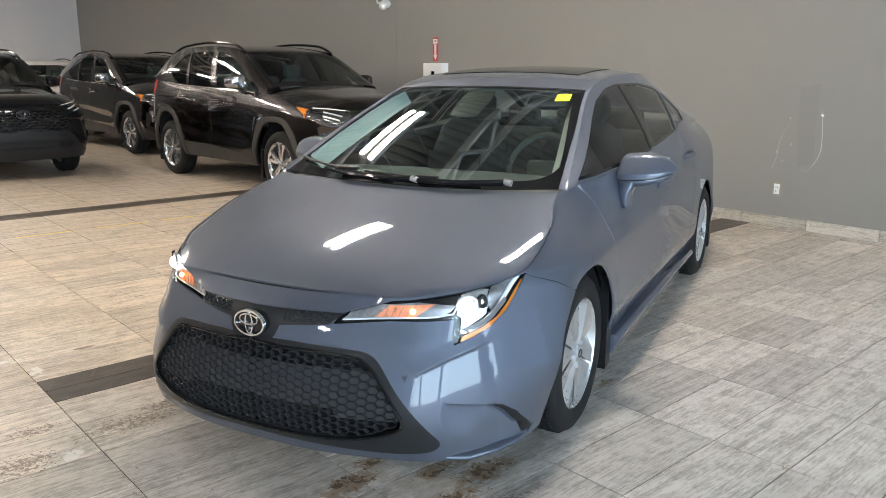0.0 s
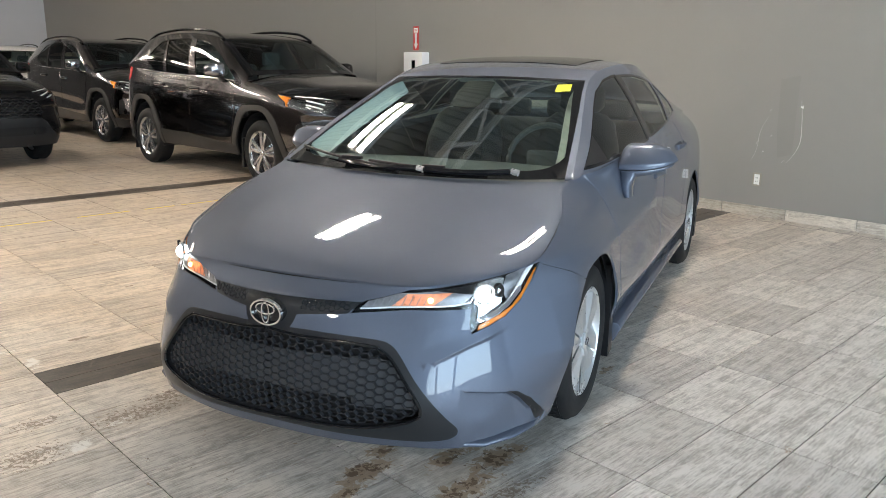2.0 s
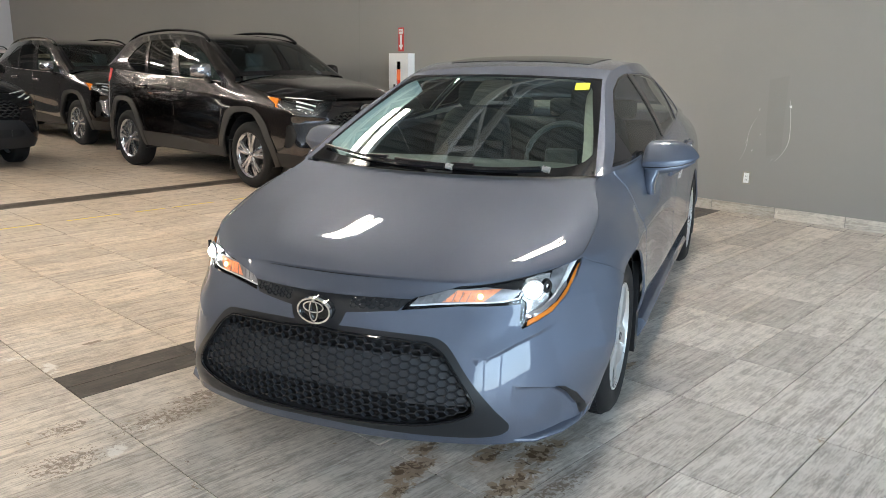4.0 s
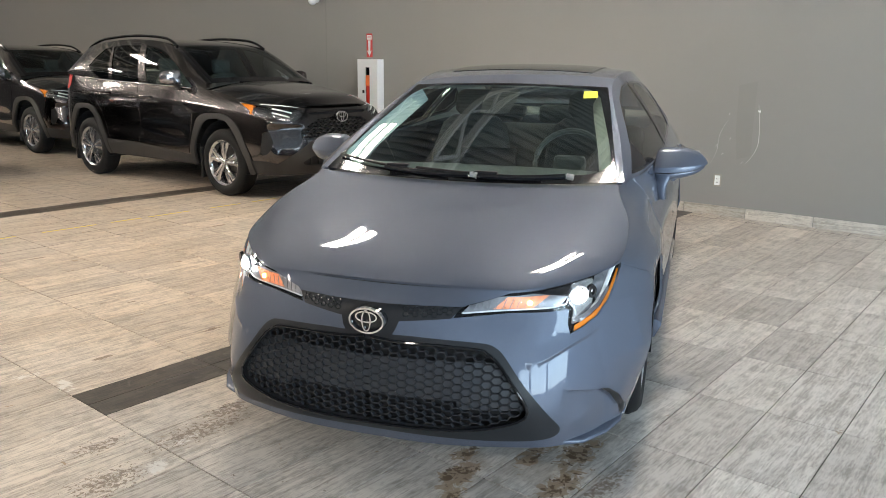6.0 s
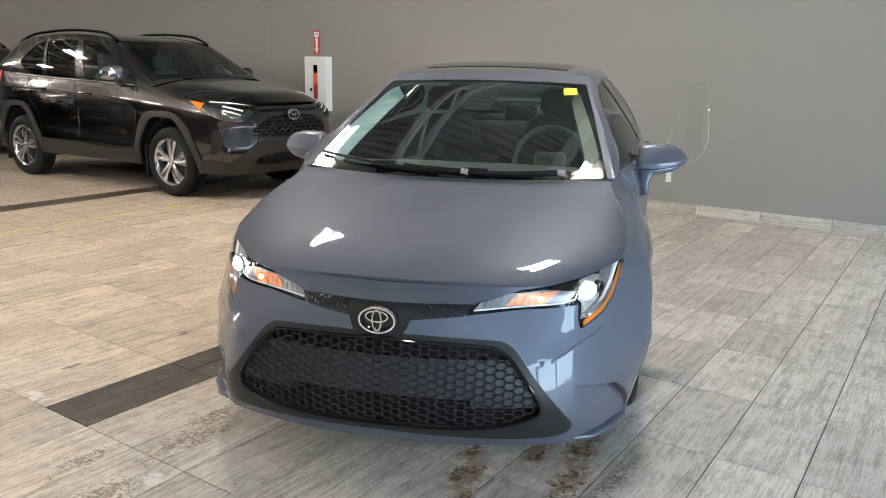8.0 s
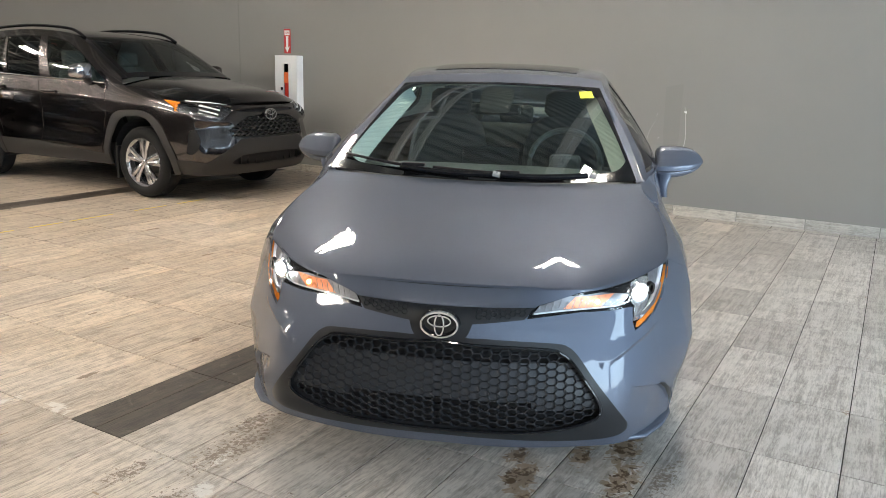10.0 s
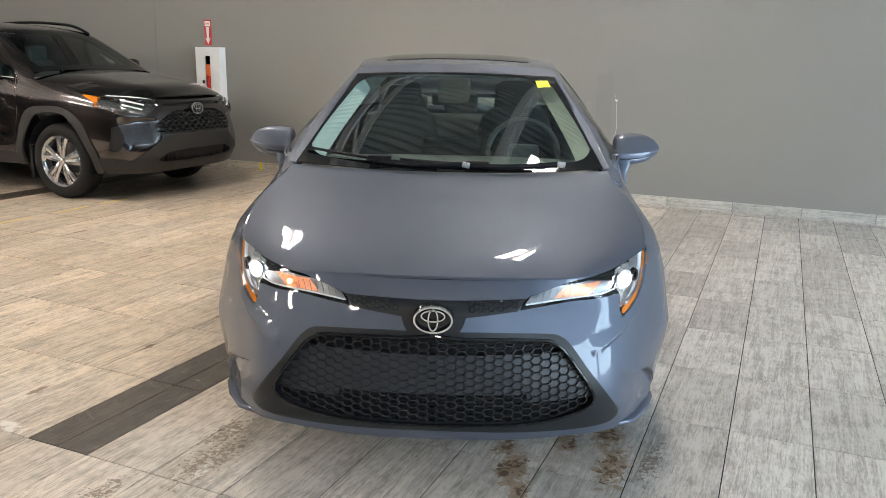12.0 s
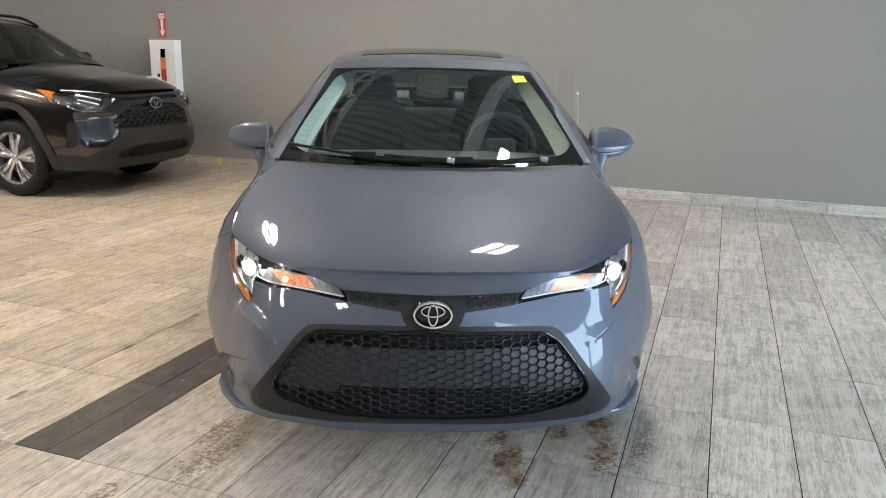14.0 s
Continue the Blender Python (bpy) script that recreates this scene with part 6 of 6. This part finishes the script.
M_LAMPDARK = surface("dark_chrome_housing", (0.13, 0.135, 0.145), 0.25, 0.85, vary=0.2, grain=40)
M_LAMPWHITE = surface("white_light_guide", (0.85, 0.86, 0.87), 0.2, vary=0.05, coat=0.5)
M_MIRRORCAP = surface("satin_chrome_cap", (0.34, 0.34, 0.36), 0.14, 0.9, vary=0.04, bump=0)
M_GRAPHITE = car_paint("graphite_brown_metallic", (0.067, 0.0605, 0.062), 1.0, 0.19)
M_BLACKPAINT = car_paint("black_lacquer", (0.008, 0.008, 0.009), 0.2, 0.14)
M_WHITEPAINT = car_paint("white_lacquer", (0.72, 0.70, 0.67), 0.0, 0.40)
M_BRONZE = surface("bright_silver_alloy", (0.58, 0.58, 0.60), 0.16, 0.9, vary=0.05, bump=0)
A_GRILLE = [(-.02, .858), (.20, .857), (.29, .852), (.36, .832), (.53, .745), (.548, .70), (.535, .64), (.45, .637), (.25, .642), (-.02, .646)]
A_SLIT = [(-.02, .932), (.20, .930), (.40, .922), (.435, .908), (.38, .894), (.20, .890), (-.02, .890)]
A_LAMP = [(.846, .965), (.862, .902), (.851, .879), (.79, .858), (.70, .832), (.636, .811), (.565, .85), (.468, .909)]
LAMP_TOP = [(.105, .965), (.14, .97), (.175, .97), (.21, .97), (.245, .965), (.268, .94)]
A_CLAD = [(0, .632), (.30, .630), (.457, .626), (.538, .567), (.66, .487), (.783, .402), (.825, .415), (.86, .425)]
A_INTAKE = [(-.02, .475), (.38, .470), (.455, .456), (.53, .418), (.535, .392), (.50, .372), (.40, .366), (-.02, .370)]
A_FOG = [(.852, .722), (.828, .720), (.815, .66), (.814, .62), (.835, .55), (.858, .488), (.876, .502), (.872, .60), (.864, .69)]
suv_a = suv("suv", "dark graphite-brown metallic crossover with black cladding, parked beside the grey wall", pose(5.149, 6.853, 0, 0, 0, 2.96), M_GRAPHITE, M_BRONZE, A_GRILLE, A_LAMP, LAMP_TOP, A_CLAD, A_INTAKE, A_FOG, slit=A_SLIT)
suv_b = copy_thing(suv_a, pose(5.508, 12.55, 0, 0, 0, 3.98))
tagged(suv_b, "dark graphite-brown metallic crossover standing behind another one")
C_GRILLE = [(-.02, .90), (.40, .895), (.52, .86), (.60, .74), (.56, .665), (.40, .652), (-.02, .652)]
C_LAMP = [(.84, .97), (.80, .93), (.74, .895), (.68, .885), (.60, .905), (.53, .965)]
C_TOP = [(.118, .96), (.14, .965), (.175, .965), (.21, .965), (.245, .96), (.268, .945)]
C_CLAD = [(0, .645), (.30, .645), (.55, .635), (.62, .58), (.68, .48), (.755, .40), (.82, .375), (.86, .372)]
C_INTAKE = [(-.02, .52), (.50, .52), (.60, .49), (.58, .43), (.45, .42), (-.02, .42)]
suv("suv", "black crossover with a wide dark grille, facing the hall", pose(2.386, 10.782, 0, 0, 0, 4.0) @ Matrix.Scale(.972, 4), M_BLACKPAINT, M_ALLOY, C_GRILLE, C_LAMP, C_TOP, C_CLAD, C_INTAKE, A_FOG, clad=M_SATIN)
suv("suv", "white crossover far back beside the end wall", pose(4.85, 17.4, 0, 0, 0, 0) @ Matrix.Scale(.95, 4), M_WHITEPAINT, M_ALLOY, A_GRILLE, A_LAMP, LAMP_TOP, A_CLAD, A_INTAKE, A_FOG, slit=A_SLIT, header=.27)


# ---- small things on the walls and floor ----
W = X_WALL - 0.001
cab = thing("extinguisher_cabinet", "white steel extinguisher cabinet with a glazed slot on the wall", "cabinet", pose(W, 8.10, 0.795))
D_ = 0.12
for nm, x0, x1, y0, y1, z0, z1 in (("door_stile", 0, .018, -.185, -.042, 0, .69), ("door_stile", 0, .018, .042, .185, 0, .69), ("door_rail", 0, .018, -.042, .042, 0, .10), ("door_rail", 0, .018, -.042, .042, .585, .69),
                                   ("side", .019, D_, -.185, -.17, 0, .69), ("side", .019, D_, .17, .185, 0, .69), ("side", .019, D_, -.17, .17, 0, .012), ("side", .019, D_, -.17, .17, .678, .69)):
    part(nm, box(bmesh.new(), -D_ + x0, -D_ + x1, y0, y1, z0, z1), M_WHITE, cab)
part("back", box(bmesh.new(), -.012, -.002, -.17, .17, .012, .678), M_BLACK, cab)
part("glass_slot", box(bmesh.new(), -D_ + .006, -D_ + .010, -.042, .042, .10, .585), glass("slot_glass", (.9, .93, .92)), cab)
part("latch", box(bmesh.new(), -D_ - .012, -D_, .055, .085, .25, .29, .003), M_BLACK, cab, "small black latch")
ext = thing("fire_extinguisher", "red fire extinguisher inside the white cabinet", "fire extinguisher", pose(W - .06, 8.10, .808))
bm = bmesh.new()
lathe(bm, [(0, .001), (0, .052), (.02, .06), (.33, .06), (.37, .045), (.395, .02), (.41, .018)], 24)
bmesh.ops.rotate(bm, cent=(0, 0, 0), matrix=Matrix.Rotation(radians(-90), 3, "Y"), verts=bm.verts)
part("cylinder", bm, surface("extinguisher_red", (0.62, 0.035, 0.02), 0.25, vary=0.06, coat=0.5), ext, smooth=40)
part("valve", box(bmesh.new(), -.02, .02, -.03, .03, .41, .46, .008), M_BLACK, ext)
part("tag", box(bmesh.new(), -.058, -.050, -.036, .036, .33, .47, .004), surface("orange_tag", (0.85, 0.17, 0.04), 0.4), ext, "orange inspection tag")

sign_ = thing("arrow_sign", "red wall sign with a white arrow pointing down", "sign", pose(W, 8.172, 1.512))
part("plate", box(bmesh.new(), -.004, 0, -.055, .055, 0, .305, .001), M_RED, sign_)
bm = prism(bmesh.new(), [(0, .012), (-.042, .085), (-.016, .075), (-.022, .215), (.022, .215), (.016, .075), (.042, .085)], "x", -.0065, -.0045)
part("arrow", bm, M_WHITE, sign_, "white arrow")
part("header", box(bmesh.new(), -.0065, -.0045, -.042, .042, .225, .285), M_WHITE, sign_)
txt = bpy.data.curves.new("word", "FONT")
txt.body, txt.size, txt.align_x, txt.align_y, txt.extrude = "FIRE", .036, "CENTER", "CENTER", .0005
tmp = new("word", txt)
bpy.context.view_layer.update()
me = bpy.data.meshes.new_from_object(tmp.evaluated_get(bpy.context.evaluated_depsgraph_get()))
bpy.data.objects.remove(tmp)
me.materials.clear()
me.materials.append(M_RED)
word = new("word", me)
word.parent = sign_
word.matrix_local = Matrix.Translation((-.0075, 0, .255)) @ Matrix.Rotation(radians(-90), 4, "Z") @ Matrix.Rotation(radians(90), 4, "X")

out = thing("outlet", "white wall socket in a dark-edged almond plate on the grey wall", "socket", pose(W, 3.372, .283))
part("plate", box(bmesh.new(), -.007, 0, -.040, .040, 0, .122, .003), surface("almond_plate", (.30, .275, .235), .4), out)
part("socket_face", box(bmesh.new(), -.010, -.007, -.026, .026, .014, .108, .002), M_WHITE, out)
for z in (.036, .072):
    for y in (-.007, .007):
        part("slot", box(bmesh.new(), -.0112, -.0102, y - .0015, y + .0015, z, z + .012), M_BLACK, out)

det = thing("wall_camera", "small white security camera on a bracket under the ceiling", "camera", pose(W, 9.20, 2.30))
bm = bmesh.new()
lathe(bm, [(-.10, .001), (-.10, .045), (-.09, .05), (0, .05)], 24)
part("base", bm, M_WHITE, det, smooth=40)
bm = bmesh.new()
bmesh.ops.create_uvsphere(bm, u_segments=20, v_segments=12, radius=.06, matrix=Matrix.Translation((-.13, -.05, -.03)))
part("ball", bm, M_WHITE, det, smooth=True)
part("arm", tube(bmesh.new(), [(-.08, 0, 0), (-.13, .09, .02), (-.13, .10, .06)], .016, 8), M_WHITE, det, smooth=True)

# scuffs, a nick and a faint older coat of paint
M_SCUFF = surface("pale_scuff", (.50, .49, .46), .6, vary=.3, grain=120)
M_COAT = surface("older_grey_coat", (.230, .224, .209), .5, vary=.05, grain=220, broad=.8, bump=.05)
nick = thing("wall_scuff", "pale curved scrape and chipped nick in the grey paint", "scuff mark", pose(W, 3.04, 0))


def smear(pts, w):
    bm = bmesh.new()
    last = None
    for i, (y, z) in enumerate(pts):
        k = w * (.35 + .65 * math.sin(math.pi * (i + .5) / len(pts))) * random.uniform(.6, 1.2)
        row = [bm.verts.new((-.0006, y - k, z)), bm.verts.new((-.0012, y, z)), bm.verts.new((-.0006, y + k, z))]
        if last:
            bm.faces.new((last[0], row[0], row[1], last[1]))
            bm.faces.new((last[1], row[1], row[2], last[2]))
        last = row
    return bm


part("scrape", smear([(-.02 * (1 - ((k - 8) / 12) ** 2) + (.10 * max(0, (10 - k) / 10) ** 2), .52 + .024 * k) for k in range(24)], .0035), M_SCUFF, nick)
part("scrape", smear([(.36 + .06 * ((k - 9) / 9) ** 2 * (1 if k < 9 else -1), .50 + .022 * k) for k in range(20)], .0016), M_SCUFF, nick)
part("chip", prism(bmesh.new(), [(-.012, 1.005), (.010, 1.012), (.013, 1.03), (0, 1.022), (-.010, 1.034)], "x", -.0016, -.0004), M_WHITE, nick)
for y, z, l in ((.30, .60, .02), (.24, .75, .012), (.10, .53, .03), (.36, .68, .02), (.27, .98, .01)):
    part("scrape", smear([(y + l * k / 5, z + .012 * math.sin(k)) for k in range(6)], .0025), M_SCUFF, nick)
part("older_coat", prism(bmesh.new(), [(.04, .60), (.17, .56), (.20, .80), (.21, 1.25), (.04, 1.29), (.045, .95)], "x", -.0004, -.0002), M_COAT, nick)
# the board joint in the wall
joint = thing("wall_joint", "thin vertical joint in the grey wall", "joint", pose(W, 9.03, 0), kind="structure")
part("joint_strip", box(bmesh.new(), -.002, 0, -.006, .006, .10, Z_CEIL - .1), M_COAT, joint)

# yellow marking tape
tape = thing("floor_tape", "worn thin yellow marking tape on the tiles", "floor tape")
x = 0.9
while x < 4.4:
    l = random.uniform(.15, .5)
    part("tape_piece", box(bmesh.new(), x, x + l, 7.235 - .012 + random.uniform(-.002, .002), 7.235 + .012, .0005, .0012), M_YELLOW, tape)
    x += l + random.uniform(.0, .25)
mark = thing("wall_tape", "short yellow tape mark on the baseboard", "tape mark", pose(X_WALL - .0115, 7.428, 0))
part("tape_piece", box(bmesh.new(), -.0008, 0, -.02, .02, .004, .094), M_YELLOW, mark)
part("tape_piece", box(bmesh.new(), -.10, -.002, -.02, .02, .0005, .0012), M_YELLOW, mark)


# ---- floor tiles, the nearest as pieces of their own ----
TX, TY, X0, Y0 = 0.5917, 0.2906, 0.782, 1.1586
BANDS = (8, 24)
LAY = Matrix.Translation((X0, Y0, 0)) @ Matrix.Rotation(0.0172, 4, "Z")  # the tiles lie a degree askew to the wall


def tile_mesh(name, w, d, material):
    bm = box(bmesh.new(), -w / 2 + 0.0021, w / 2 - 0.0021, -d / 2 + 0.0021, d / 2 - 0.0021, -0.012, 0.0, 0.0012)
    bmesh.ops.recalc_face_normals(bm, faces=bm.faces)
    me = bpy.data.meshes.new(name)
    bm.to_mesh(me)
    bm.free()
    me.materials.append(material)
    return me


ME_TILE, ME_STRIP = tile_mesh("tile", TX, TY, M_TILE), tile_mesh("tile", TX, TY / 2, M_SLATE)
rest = {M_TILE: [], M_SLATE: []}
i0, i1 = int((X_BEHIND - X0) / TX) + 1, int((X_WALL - X0) / TX) + 1
j0, j1 = int((Y_RIGHT - Y0) / TY) + 1, int((Y_LEFT - Y0) / TY) - 1
for i in range(i0, i1):
    for j in range(j0, j1):
        u, v = (i + 0.5) * TX, (j + 0.5) * TY
        dark = j in BANDS and i >= 0
        x, y, _ = LAY @ Vector((u, v, 0))
        near = -0.3 < x < 6.9 and -0.6 < y < 6.6
        for c, w in (((v - TY / 4, TY / 2), (v + TY / 4, TY / 2)) if dark else ((v, TY),)):
            if near:
                o = new("tile", ME_STRIP if dark else ME_TILE)
                o.parent, o.matrix_local = floor, LAY @ Matrix.Translation((u, c, 0))
            else:
                rest[M_SLATE if dark else M_TILE].append((u - TX / 2 + 0.0021, u + TX / 2 - 0.0021, c - w / 2 + 0.0021, c + w / 2 - 0.0021))
for material, cells in rest.items():
    co = [LAY @ Vector((p, q, 0.0)) for a, b, c, d in cells for p, q in ((a, c), (b, c), (b, d), (a, d))]
    me = bpy.data.meshes.new("tiles")
    me.from_pydata(co, [], [(4 * k, 4 * k + 1, 4 * k + 2, 4 * k + 3) for k in range(len(cells))])
    me.materials.append(material)
    tagged(new("tiles", me), kind="stuff").parent = floor
